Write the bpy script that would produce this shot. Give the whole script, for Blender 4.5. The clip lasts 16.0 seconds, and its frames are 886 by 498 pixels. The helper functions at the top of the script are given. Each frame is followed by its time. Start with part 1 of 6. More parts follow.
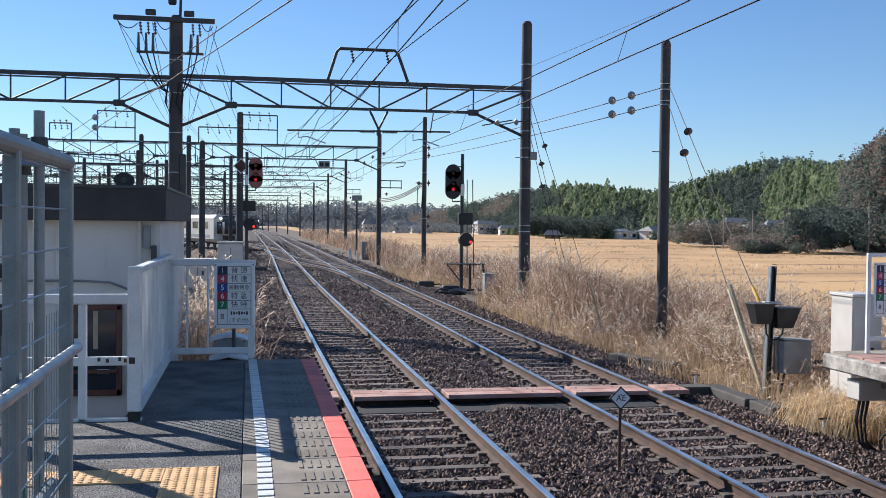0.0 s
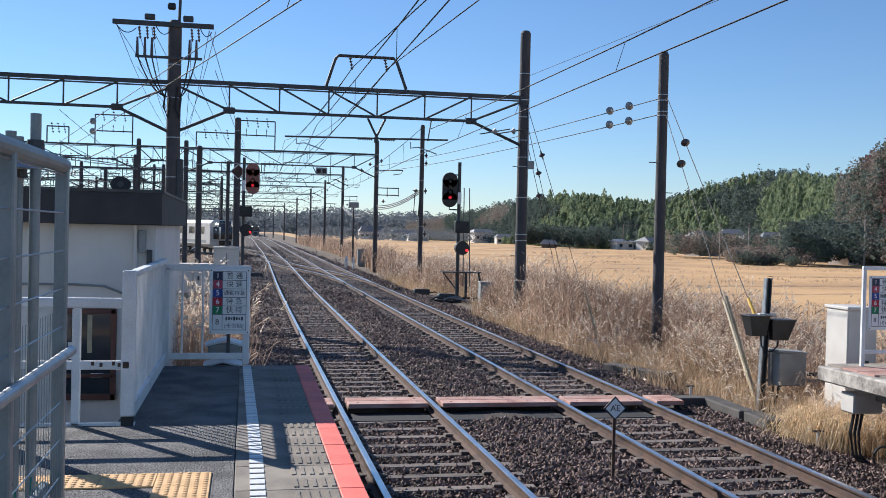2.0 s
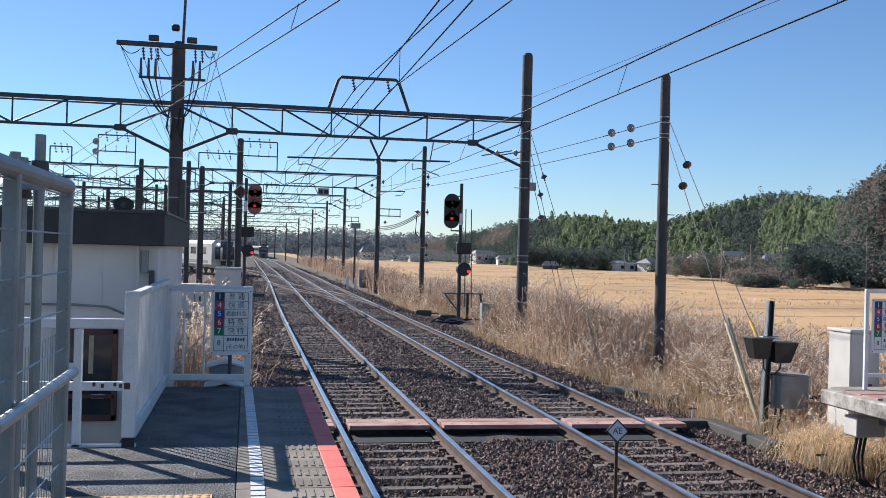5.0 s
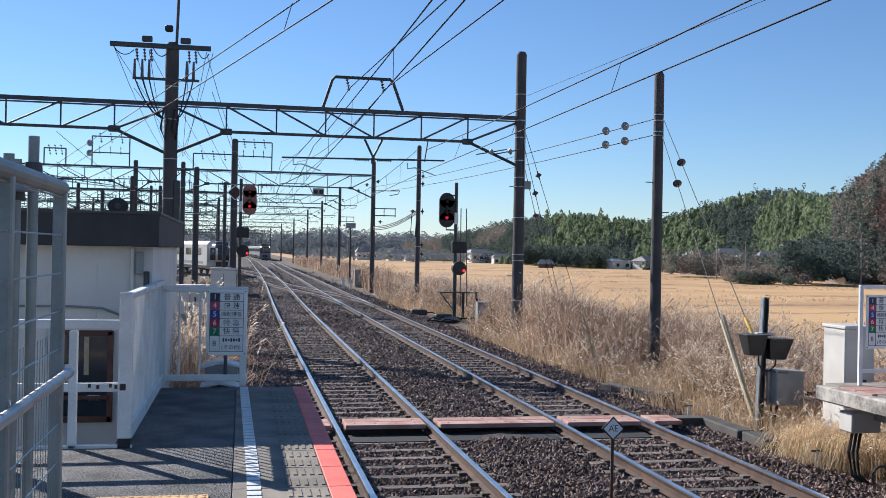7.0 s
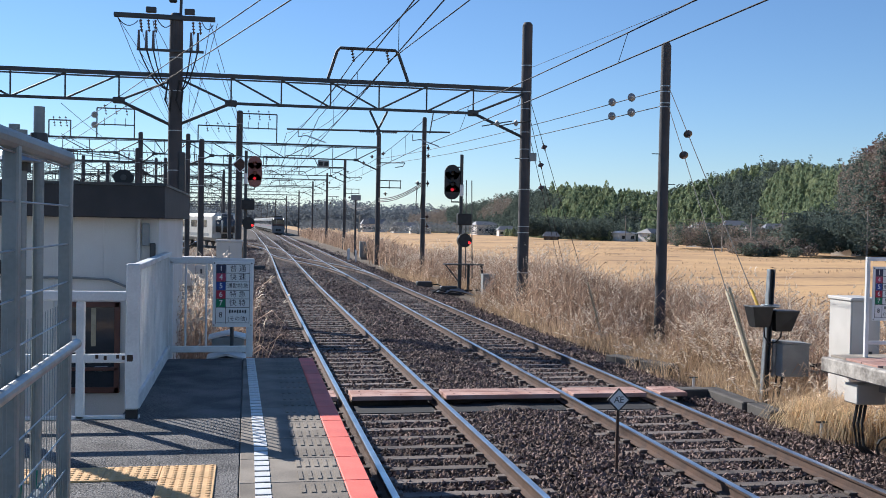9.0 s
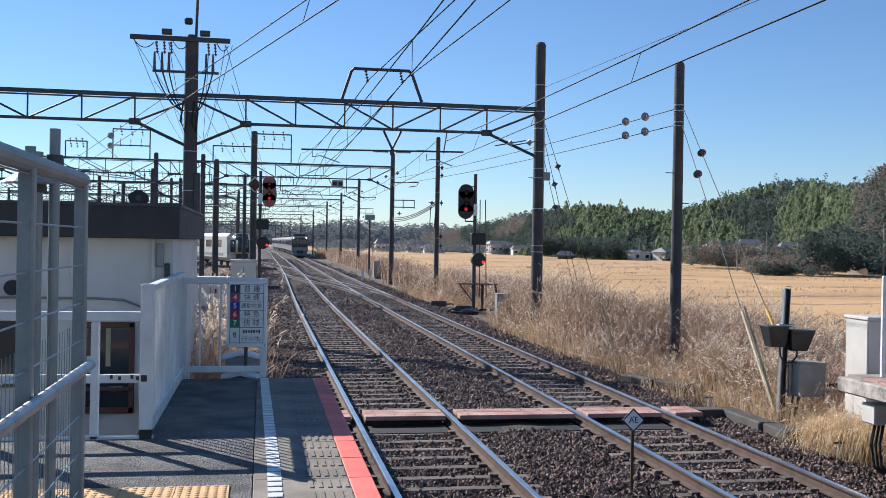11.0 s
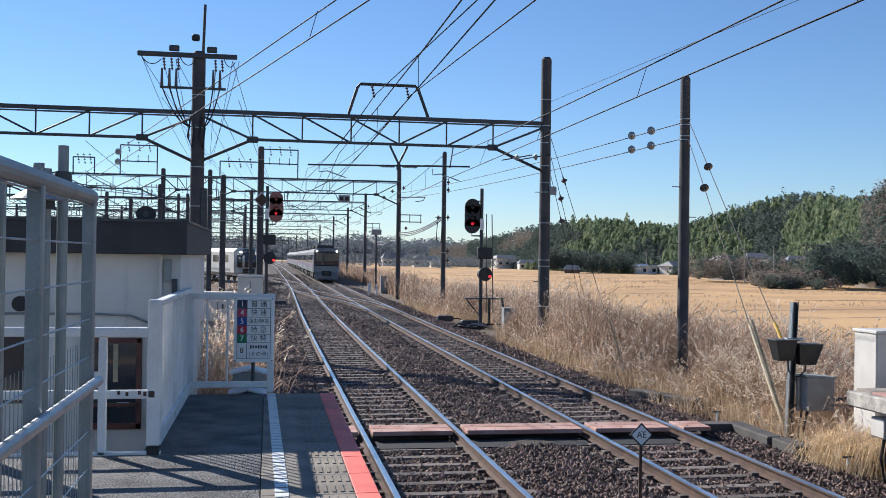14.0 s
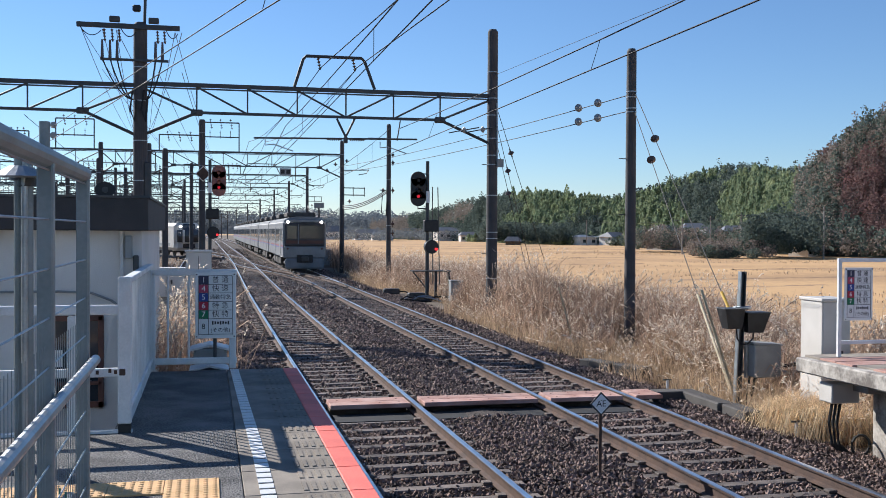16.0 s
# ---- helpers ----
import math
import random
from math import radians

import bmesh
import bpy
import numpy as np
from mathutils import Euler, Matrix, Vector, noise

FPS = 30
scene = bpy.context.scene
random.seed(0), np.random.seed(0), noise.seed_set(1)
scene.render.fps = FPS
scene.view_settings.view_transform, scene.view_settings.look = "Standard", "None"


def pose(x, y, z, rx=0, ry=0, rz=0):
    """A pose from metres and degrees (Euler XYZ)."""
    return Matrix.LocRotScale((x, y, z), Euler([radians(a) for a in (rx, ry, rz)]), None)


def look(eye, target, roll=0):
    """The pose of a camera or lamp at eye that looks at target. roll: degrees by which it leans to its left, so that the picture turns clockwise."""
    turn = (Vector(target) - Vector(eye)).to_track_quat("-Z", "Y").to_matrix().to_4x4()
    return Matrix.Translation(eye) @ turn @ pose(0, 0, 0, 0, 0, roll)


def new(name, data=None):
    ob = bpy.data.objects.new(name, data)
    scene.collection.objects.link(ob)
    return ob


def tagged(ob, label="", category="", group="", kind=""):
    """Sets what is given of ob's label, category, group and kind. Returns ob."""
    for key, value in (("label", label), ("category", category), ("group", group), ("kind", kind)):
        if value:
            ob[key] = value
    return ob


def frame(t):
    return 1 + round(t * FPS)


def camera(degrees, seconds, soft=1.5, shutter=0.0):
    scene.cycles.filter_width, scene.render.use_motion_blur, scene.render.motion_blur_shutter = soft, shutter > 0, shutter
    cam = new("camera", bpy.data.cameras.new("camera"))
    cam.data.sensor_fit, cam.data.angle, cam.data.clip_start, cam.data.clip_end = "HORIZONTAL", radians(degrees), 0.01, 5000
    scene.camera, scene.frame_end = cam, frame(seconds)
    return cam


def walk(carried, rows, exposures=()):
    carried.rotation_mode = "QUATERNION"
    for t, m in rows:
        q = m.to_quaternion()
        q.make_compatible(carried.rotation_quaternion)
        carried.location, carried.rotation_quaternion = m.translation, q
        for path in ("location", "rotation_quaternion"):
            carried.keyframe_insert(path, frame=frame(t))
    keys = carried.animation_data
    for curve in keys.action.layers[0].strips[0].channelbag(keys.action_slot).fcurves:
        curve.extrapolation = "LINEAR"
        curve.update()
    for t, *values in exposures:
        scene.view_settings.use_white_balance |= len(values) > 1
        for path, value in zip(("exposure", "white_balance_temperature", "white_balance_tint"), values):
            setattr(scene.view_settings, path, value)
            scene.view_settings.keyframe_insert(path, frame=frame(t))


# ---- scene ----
cam = camera(47.2, 16.0, soft=0.6)
PATH = [
    (0, (0.0, -0.002, 2.712), (0.376, 1.962, 2.663), 0.6),
    (0.5, (-0.003, -0.007, 2.711), (0.375, 1.957, 2.665), 0.9),
    (1, (-0.005, 0.0, 2.708), (0.375, 1.963, 2.666), 1.3),
    (1.5, (0.002, -0.003, 2.712), (0.382, 1.961, 2.675), 1.3),
    (2, (0.003, 0.002, 2.711), (0.386, 1.965, 2.678), 1.3),
    (2.5, (0.008, -0.002, 2.714), (0.396, 1.959, 2.696), 1.4),
    (3, (-0.009, 0.002, 2.71), (0.38, 1.964, 2.707), 1.9),
    (3.5, (-0.013, 0.005, 2.713), (0.368, 1.969, 2.709), 2.1),
    (4, (-0.007, 0.005, 2.715), (0.367, 1.97, 2.708), 1.8),
    (6.5, (-0.003, 0.008, 2.717), (0.384, 1.97, 2.754), 1.1),
    (7, (0.0, -0.006, 2.714), (0.388, 1.956, 2.721), 1.1),
    (7.5, (0.0, 0.009, 2.712), (0.395, 1.969, 2.688), 1.1),
    (8, (0.001, 0.001, 2.711), (0.403, 1.96, 2.671), 1.1),
    (8.5, (0.002, 0.007, 2.708), (0.397, 1.967, 2.66), 1.1),
    (9, (-0.006, 0.01, 2.708), (0.373, 1.973, 2.66), 1.1),
    (9.5, (-0.007, 0.009, 2.714), (0.362, 1.974, 2.681), 1.0),
    (10, (0.0, 0.003, 2.714), (0.359, 1.971, 2.7), 0.9),
    (12.5, (-0.003, 0.006, 2.712), (0.346, 1.975, 2.705), 1.0),
    (13, (-0.004, 0.001, 2.716), (0.345, 1.97, 2.716), 0.9),
    (13.5, (-0.002, 0.009, 2.715), (0.342, 1.979, 2.727), 0.7),
    (14, (-0.003, 0.001, 2.716), (0.335, 1.972, 2.734), 0.8),
    (14.5, (-0.018, 0.009, 2.716), (0.315, 1.981, 2.73), 1.0),
    (15, (-0.023, 0.004, 2.716), (0.322, 1.974, 2.716), 1.2),
    (15.5, (-0.07, 0.019, 2.717), (0.301, 1.984, 2.694), 1.2),
    (16, (-0.244, 0.017, 2.724), (0.209, 1.965, 2.689), 0.3),
]
walk(cam, [(t, look(eye, target, roll)) for t, eye, target, roll in PATH], exposures=[(0, 0.6, 6000, 12), (16, 0.6, 6000, 12)])

# ---- light ----
SUN_AZ, SUN_EL = 37.5, 31.5          # degrees left of the track's direction, and above the horizon
world = bpy.data.worlds.new("world")
scene.world = world
world.use_nodes = True
wn = world.node_tree.nodes
sky = wn.new("ShaderNodeTexSky")
sky.sky_type, sky.sun_disc = "NISHITA", False
sky.sun_elevation, sky.sun_rotation = radians(SUN_EL), radians(-SUN_AZ)
sky.air_density, sky.dust_density, sky.ozone_density = 1.0, 0.0, 6.0
world.node_tree.links.new(sky.outputs[0], wn["Background"].inputs[0])
wn["Background"].inputs[1].default_value = 0.079
sun = new("sun", bpy.data.lights.new("sun", "SUN"))
sun.data.energy, sun.data.angle, sun.data.color = 5.0, radians(0.5), (1.0, 0.93, 0.82)
az, el = radians(SUN_AZ), radians(SUN_EL)
sun.matrix_world = look((-math.sin(az) * 60, math.cos(az) * 60, 60 * math.tan(el)), (0, 0, 0))


# ---- materials ----
def mat(name, a, b=None, scale=6.0, rough=0.8, metal=0.0, bump=0.0, fine=60.0, spec=0.5, island=0.0, rand=0.0, grain=0.35):
    """Two colours mixed by coarse and fine noise, with bump; island and rand vary the value piece by piece."""
    m = bpy.data.materials.new(name)
    m.use_nodes = True
    nt, n = m.node_tree, m.node_tree.nodes
    bs = n["Principled BSDF"]
    b = b or tuple(c * 0.8 for c in a)
    tc = n.new("ShaderNodeTexCoord")
    n1, n2 = n.new("ShaderNodeTexNoise"), n.new("ShaderNodeTexNoise")
    n1.inputs["Scale"].default_value, n1.inputs["Detail"].default_value = scale, 5
    n2.inputs["Scale"].default_value, n2.inputs["Detail"].default_value = fine, 3
    nt.links.new(tc.outputs["Object"], n1.inputs["Vector"])
    nt.links.new(tc.outputs["Object"], n2.inputs["Vector"])
    add = n.new("ShaderNodeMath")
    add.operation = "MULTIPLY_ADD"
    nt.links.new(n2.outputs[0], add.inputs[0])
    add.inputs[1].default_value = grain
    nt.links.new(n1.outputs[0], add.inputs[2])
    ramp = n.new("ShaderNodeMapRange")
    ramp.inputs[1].default_value, ramp.inputs[2].default_value = 0.35 + grain * 0.5, 0.65 + grain * 0.5
    nt.links.new(add.outputs[0], ramp.inputs[0])
    mix = n.new("ShaderNodeMix")
    mix.data_type = "RGBA"
    mix.inputs[6].default_value, mix.inputs[7].default_value = (*a, 1), (*b, 1)
    nt.links.new(ramp.outputs[0], mix.inputs[0])
    col = mix.outputs[2]
    for amount, node, out in ((island, "ShaderNodeNewGeometry", "Random Per Island"), (rand, "ShaderNodeObjectInfo", "Random")):
        if amount:
            src, mr, hs = n.new(node), n.new("ShaderNodeMapRange"), n.new("ShaderNodeHueSaturation")
            mr.inputs[3].default_value, mr.inputs[4].default_value = 1 - amount, 1 + amount
            nt.links.new(src.outputs[out], mr.inputs[0])
            nt.links.new(mr.outputs[0], hs.inputs["Value"])
            nt.links.new(col, hs.inputs["Color"])
            col = hs.outputs[0]
    nt.links.new(col, bs.inputs["Base Color"])
    bs.inputs["Roughness"].default_value, bs.inputs["Metallic"].default_value = rough, metal
    bs.inputs["Specular IOR Level"].default_value = spec
    if bump:
        bp = n.new("ShaderNodeBump")
        bp.inputs["Strength"].default_value, bp.inputs["Distance"].default_value = min(1.0, bump), 0.02
        nt.links.new(add.outputs[0], bp.inputs["Height"])
        nt.links.new(bp.outputs[0], bs.inputs["Normal"])
    return m


def glow(name, colour, strength):
    m = bpy.data.materials.new(name)
    m.use_nodes = True
    bs = m.node_tree.nodes["Principled BSDF"]
    bs.inputs["Base Color"].default_value = (*colour, 1)
    bs.inputs["Emission Color"].default_value = (*colour, 1)
    bs.inputs["Emission Strength"].default_value = strength
    return m


def leaves(name, a, b, through_light=0.35, vary=0.4):
    """Foliage and straw: a two-tone colour, part of the light passing through."""
    m = mat(name, a, b, scale=0.25, fine=2.0, rough=0.8, island=vary, spec=0.1)
    nt, n = m.node_tree, m.node_tree.nodes
    bs, out = n["Principled BSDF"], n["Material Output"]
    tr, ms = n.new("ShaderNodeBsdfTranslucent"), n.new("ShaderNodeMixShader")
    nt.links.new(bs.inputs["Base Color"].links[0].from_socket, tr.inputs[0])
    ms.inputs[0].default_value = through_light
    nt.links.new(bs.outputs[0], ms.inputs[1])
    nt.links.new(tr.outputs[0], ms.inputs[2])
    nt.links.new(ms.outputs[0], out.inputs[0])
    return m


M = dict(
    ground=mat("ground_soil", (0.10, 0.075, 0.05), (0.16, 0.12, 0.08), 0.6, 0.95, bump=0.6, fine=14),
    field=mat("straw_field", (0.56, 0.345, 0.155), (0.41, 0.245, 0.11), 0.05, 0.95, bump=0.4, fine=1.5, grain=0.6),
    bank=mat("paddy_bank_earth", (0.42, 0.26, 0.13), (0.27, 0.165, 0.09), 0.4, 0.95, bump=0.5, fine=3),
    # bed coloured far darker than its stones, to shade the gaps between them
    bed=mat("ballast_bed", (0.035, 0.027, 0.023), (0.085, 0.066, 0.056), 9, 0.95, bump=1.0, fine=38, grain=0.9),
    stone=mat("ballast_stone", (0.108, 0.073, 0.059), (0.235, 0.166, 0.136), 3, 0.8, bump=0.3, fine=60, spec=0.3, island=0.75),
    sleeper=mat("weathered_concrete_sleeper", (0.19, 0.155, 0.135), (0.10, 0.08, 0.068), 3, 0.85, bump=0.5, rand=0.3),
    wood=mat("old_timber", (0.13, 0.09, 0.06), (0.07, 0.05, 0.035), 4, 0.9, bump=0.7, rand=0.3),
    rust=mat("rusty_steel", (0.105, 0.06, 0.04), (0.06, 0.036, 0.027), 5, 0.8, bump=0.3),
    steelhead=mat("polished_rail_head", (0.78, 0.78, 0.78), (0.6, 0.6, 0.61), 2, 0.3, 1.0),
    asphalt=mat("platform_asphalt", (0.055, 0.052, 0.05), (0.21, 0.20, 0.19), 3, 0.8, bump=1.0, fine=70, grain=1.6),
    slab=mat("platform_slab", (0.30, 0.262, 0.215), (0.20, 0.176, 0.148), 3, 0.9, bump=0.4, fine=90, spec=0.2, rand=0.15),
    concrete=mat("concrete", (0.34, 0.32, 0.29), (0.22, 0.205, 0.185), 2.0, 0.9, bump=0.6, fine=50),
    # concrete darkened all over for the kerbs' shaded side
    darkconc=mat("dark_weathered_concrete", (0.10, 0.09, 0.08), (0.06, 0.055, 0.05), 2, 0.9, bump=0.6),
    pole=mat("concrete_pole", (0.085, 0.08, 0.08), (0.055, 0.052, 0.052), 1.5, 0.8, bump=0.4),
    steel=mat("dark_painted_steel", (0.055, 0.065, 0.07), (0.085, 0.08, 0.075), 3, 0.55, 0.4, bump=0.15),
    galv=mat("galvanised_steel", (0.42, 0.44, 0.45), (0.30, 0.32, 0.33), 8, 0.42, 0.8, bump=0.15),
    fencegrey=mat("grey_green_painted_steel", (0.27, 0.30, 0.30), (0.20, 0.23, 0.23), 5, 0.5, 0.2, bump=0.1),
    stained=mat("stained_concrete", (0.52, 0.48, 0.42), (0.17, 0.15, 0.13), 3.0, 0.9, bump=0.6, fine=25),
    wire=mat("oxidised_wire", (0.05, 0.05, 0.05), (0.07, 0.06, 0.055), 5, 0.6, 0.5),
    white=mat("white_paint", (0.78, 0.78, 0.76), (0.62, 0.62, 0.60), 3, 0.5, bump=0.15),
    offwhite=mat("aged_offwhite_render", (0.76, 0.73, 0.68), (0.66, 0.63, 0.58), 1.2, 0.85, bump=0.3),
    red=mat("red_edge_paint", (0.86, 0.19, 0.14), (0.74, 0.15, 0.115), 4, 0.7, bump=0.3, fine=70, rand=0.1),
    yellow=mat("yellow_tactile_tile", (0.72, 0.44, 0.20), (0.58, 0.36, 0.16), 5, 0.75, bump=0.3, rand=0.08),
    pink=mat("faded_red_board", (0.38, 0.20, 0.155), (0.50, 0.32, 0.265), 2.5, 0.8, bump=0.5, rand=0.15),
    roof=mat("dark_roof_fascia", (0.05, 0.045, 0.045), (0.035, 0.035, 0.035), 3, 0.7, bump=0.2),
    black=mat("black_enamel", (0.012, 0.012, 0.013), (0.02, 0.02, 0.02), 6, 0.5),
    rubber=mat("black_rubber", (0.02, 0.02, 0.02), (0.03, 0.03, 0.03), 8, 0.8),
    grey=mat("grey_painted_box", (0.30, 0.31, 0.30), (0.24, 0.25, 0.245), 4, 0.6, bump=0.15),
    cream=mat("cream_cabinet", (0.60, 0.57, 0.52), (0.52, 0.49, 0.44), 2, 0.6, bump=0.2),
    brown=mat("brown_window_frame", (0.14, 0.055, 0.035), (0.10, 0.04, 0.03), 4, 0.6),
    glass=mat("dark_glass", (0.03, 0.035, 0.04), (0.05, 0.05, 0.055), 2, 0.08, spec=0.8),
    porcelain=mat("brown_glazed_insulator", (0.07, 0.045, 0.035), (0.10, 0.07, 0.06), 10, 0.25),
    lightporc=mat("grey_glazed_insulator", (0.35, 0.35, 0.34), (0.28, 0.28, 0.27), 10, 0.3),
    yelpaint=mat("yellow_guy_cover", (0.65, 0.38, 0.03), (0.5, 0.3, 0.03), 5, 0.6),
    bamboo=mat("pale_cane", (0.5, 0.42, 0.28), (0.36, 0.29, 0.18), 5, 0.7),
    dry=leaves("dry_grass", (0.50, 0.365, 0.27), (0.25, 0.17, 0.125), 0.5, 0.6),
    plume=leaves("pampas_plume", (0.80, 0.70, 0.58), (0.62, 0.52, 0.41), 0.5),
    straw=leaves("pale_straw", (0.56, 0.42, 0.28), (0.36, 0.26, 0.17), 0.45),
    tuft=leaves("bleached_grass", (0.78, 0.62, 0.40), (0.58, 0.44, 0.27)),
    # bamboo and evergreen base colours carry a painted blue-grey distance haze
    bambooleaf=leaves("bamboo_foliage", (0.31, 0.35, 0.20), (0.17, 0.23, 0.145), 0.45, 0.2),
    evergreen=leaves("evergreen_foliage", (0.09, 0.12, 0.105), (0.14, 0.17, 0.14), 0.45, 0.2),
    bare=leaves("bare_winter_twigs", (0.22, 0.19, 0.16), (0.28, 0.235, 0.20), 0.42, 0.22),
    maroon=leaves("reddish_winter_foliage", (0.22, 0.125, 0.115), (0.18, 0.135, 0.125), 0.35, 0.2),
    # blue-grey air haze is mixed into the far woods' own colour
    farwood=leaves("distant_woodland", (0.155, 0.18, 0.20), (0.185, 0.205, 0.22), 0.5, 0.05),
    bark=mat("bark", (0.09, 0.065, 0.05), (0.05, 0.04, 0.03), 8, 0.95, bump=0.8),
    tile=mat("grey_roof_tile", (0.14, 0.15, 0.165), (0.10, 0.105, 0.115), 2, 0.5, bump=0.4),
    bluebox=mat("silver_roof", (0.45, 0.47, 0.5), (0.36, 0.38, 0.4), 1, 0.4, 0.4),
    silver=mat("brushed_stainless_body", (0.27, 0.27, 0.27), (0.22, 0.22, 0.22), 2, 0.55, 0.5),
    trainroof=mat("train_roof_grey", (0.23, 0.235, 0.24), (0.17, 0.175, 0.18), 1.2, 0.75),
    trainred=mat("train_red_band", (0.30, 0.09, 0.085), (0.26, 0.08, 0.08), 3, 0.5),
    trainblue=mat("train_blue_band", (0.04, 0.10, 0.35), (0.04, 0.09, 0.3), 3, 0.45),
    maskgrey=mat("dark_grey_front_mask", (0.05, 0.042, 0.042), (0.035, 0.03, 0.03), 3, 0.4),
    undergear=mat("dusty_undergear", (0.06, 0.055, 0.05), (0.09, 0.08, 0.07), 5, 0.85, bump=0.3),
    lampglow=glow("headlamp_glow", (1.0, 0.95, 0.85), 6.0),
    redglow=glow("red_signal_glow", (1.0, 0.03, 0.03), 1.0),
    dimred=glow("dim_red_signal_lens", (0.8, 0.02, 0.04), 0.35),
    # red-brown tint paints lens glare onto the yard signal's dark head
    redplate=mat("faded_red_brown_enamel", (0.34, 0.14, 0.11), (0.28, 0.12, 0.095), 2, 0.6),
    signwhite=mat("sign_face_white", (0.84, 0.84, 0.81), (0.78, 0.78, 0.75), 3, 0.5),
    ink=mat("sign_ink", (0.03, 0.03, 0.03), (0.05, 0.05, 0.05), 5, 0.6),
    navy=mat("sign_navy", (0.03, 0.03, 0.07), (0.04, 0.04, 0.08), 5, 0.6),
    pinkred=mat("sign_pink", (0.45, 0.06, 0.12), (0.4, 0.06, 0.11), 5, 0.6),
    blue=mat("sign_blue", (0.03, 0.06, 0.28), (0.04, 0.07, 0.26), 5, 0.6),
    crimson=mat("sign_crimson", (0.42, 0.02, 0.05), (0.38, 0.03, 0.05), 5, 0.6),
    green=mat("sign_green", (0.01, 0.2, 0.09), (0.02, 0.18, 0.08), 5, 0.6),
    net=mat("green_net", (0.02, 0.22, 0.14), (0.02, 0.16, 0.1), 8, 0.8),
)


# ---- mesh helpers ----
def part(name, bm, material, parent=None, label="", smooth=False):
    """One mesh object from a bmesh, under a thing or a part."""
    me = bpy.data.meshes.new(name)
    bm.to_mesh(me)
    bm.free()
    me.materials.append(M[material] if isinstance(material, str) else material)
    if smooth:
        for p in me.polygons:
            p.use_smooth = True
    ob = new(name, me)
    if parent is not None:
        ob.parent = parent
    return tagged(ob, label)


def raw(name, verts, faces, material, parent=None, label=""):
    me = bpy.data.meshes.new(name)
    me.from_pydata(verts, [], faces)
    me.materials.append(M[material])
    ob = new(name, me)
    if parent is not None:
        ob.parent = parent
    return tagged(ob, label)


def box(bm, c, s, rot=None, bevel=0.0):
    """A box with centre c and size s, its edges cut by bevel."""
    m = Matrix.Translation(c) @ (rot.to_4x4() if rot is not None else Matrix()) @ Matrix.Diagonal((*s, 1))
    r = bmesh.ops.create_cube(bm, size=1, matrix=m)
    if bevel:
        edges = list({e for v in r["verts"] for e in v.link_edges})
        bmesh.ops.bevel(bm, geom=edges, offset=bevel, segments=1, affect="EDGES")
    return bm


def rod(bm, a, b, r, r2=None, seg=8):
    """A round bar from a to b."""
    a, b = Vector(a), Vector(b)
    d = b - a
    m = Matrix.Translation((a + b) / 2) @ d.to_track_quat("Z", "Y").to_matrix().to_4x4()
    bmesh.ops.create_cone(bm, cap_ends=True, segments=seg, radius1=r, radius2=r if r2 is None else r2, depth=d.length, matrix=m)
    return bm


def tube(bm, pts, r, seg=4):
    """A thin bar through several points."""
    pts = [Vector(p) for p in pts]
    rings = []
    for i, p in enumerate(pts):
        d = (pts[min(i + 1, len(pts) - 1)] - pts[max(i - 1, 0)]).normalized()
        u = d.cross(Vector((0, 0, 1)))
        u = u.normalized() if u.length > 0.01 else Vector((1, 0, 0))
        w = u.cross(d)
        rings.append([bm.verts.new(p + (u * math.cos(k * 2 * math.pi / seg) + w * math.sin(k * 2 * math.pi / seg)) * r) for k in range(seg)])
    for a, b in zip(rings, rings[1:]):
        for k in range(seg):
            bm.faces.new((a[k], a[(k + 1) % seg], b[(k + 1) % seg], b[k]))
    bm.faces.new(rings[0][::-1])
    bm.faces.new(rings[-1])
    return bm


def sag(a, b, drop, n=8):
    """Points of a wire that hangs from a to b."""
    a, b = Vector(a), Vector(b)
    return [a.lerp(b, i / n) - Vector((0, 0, drop * 4 * (i / n) * (1 - i / n))) for i in range(n + 1)]


def B():
    return bmesh.new()


def empty(name, label, category, loc=(0, 0, 0), rz=0.0, group="", kind=""):
    ob = new(name)
    ob.matrix_basis = pose(*loc, 0, 0, rz)
    return tagged(ob, label, category, group, kind)


def smoothstep(a, b, x):
    t = max(0.0, min(1.0, (x - a) / (b - a)))
    return t * t * (3 - 2 * t)


def bend(knots, y):
    """A smooth way through (y, x) knots."""
    ys, xs = [k[0] for k in knots], [k[1] for k in knots]
    if y <= ys[0]:
        return xs[0]
    for i in range(len(ys) - 1):
        if y <= ys[i + 1]:
            h = ys[i + 1] - ys[i]
            def slope(j):
                return (xs[j + 1] - xs[j - 1]) / (ys[j + 1] - ys[j - 1]) if 0 < j < len(ys) - 1 else (0.0 if j == 0 else (xs[-1] - xs[-2]) / (ys[-1] - ys[-2]))
            t = (y - ys[i]) / h
            return ((2 * t ** 3 - 3 * t * t + 1) * xs[i] + (t ** 3 - 2 * t * t + t) * h * slope(i)
                    + (-2 * t ** 3 + 3 * t * t) * xs[i + 1] + (t ** 3 - t * t) * h * slope(i + 1))
    return xs[-1] + (y - ys[-1]) * (xs[-1] - xs[-2]) / (ys[-1] - ys[-2])


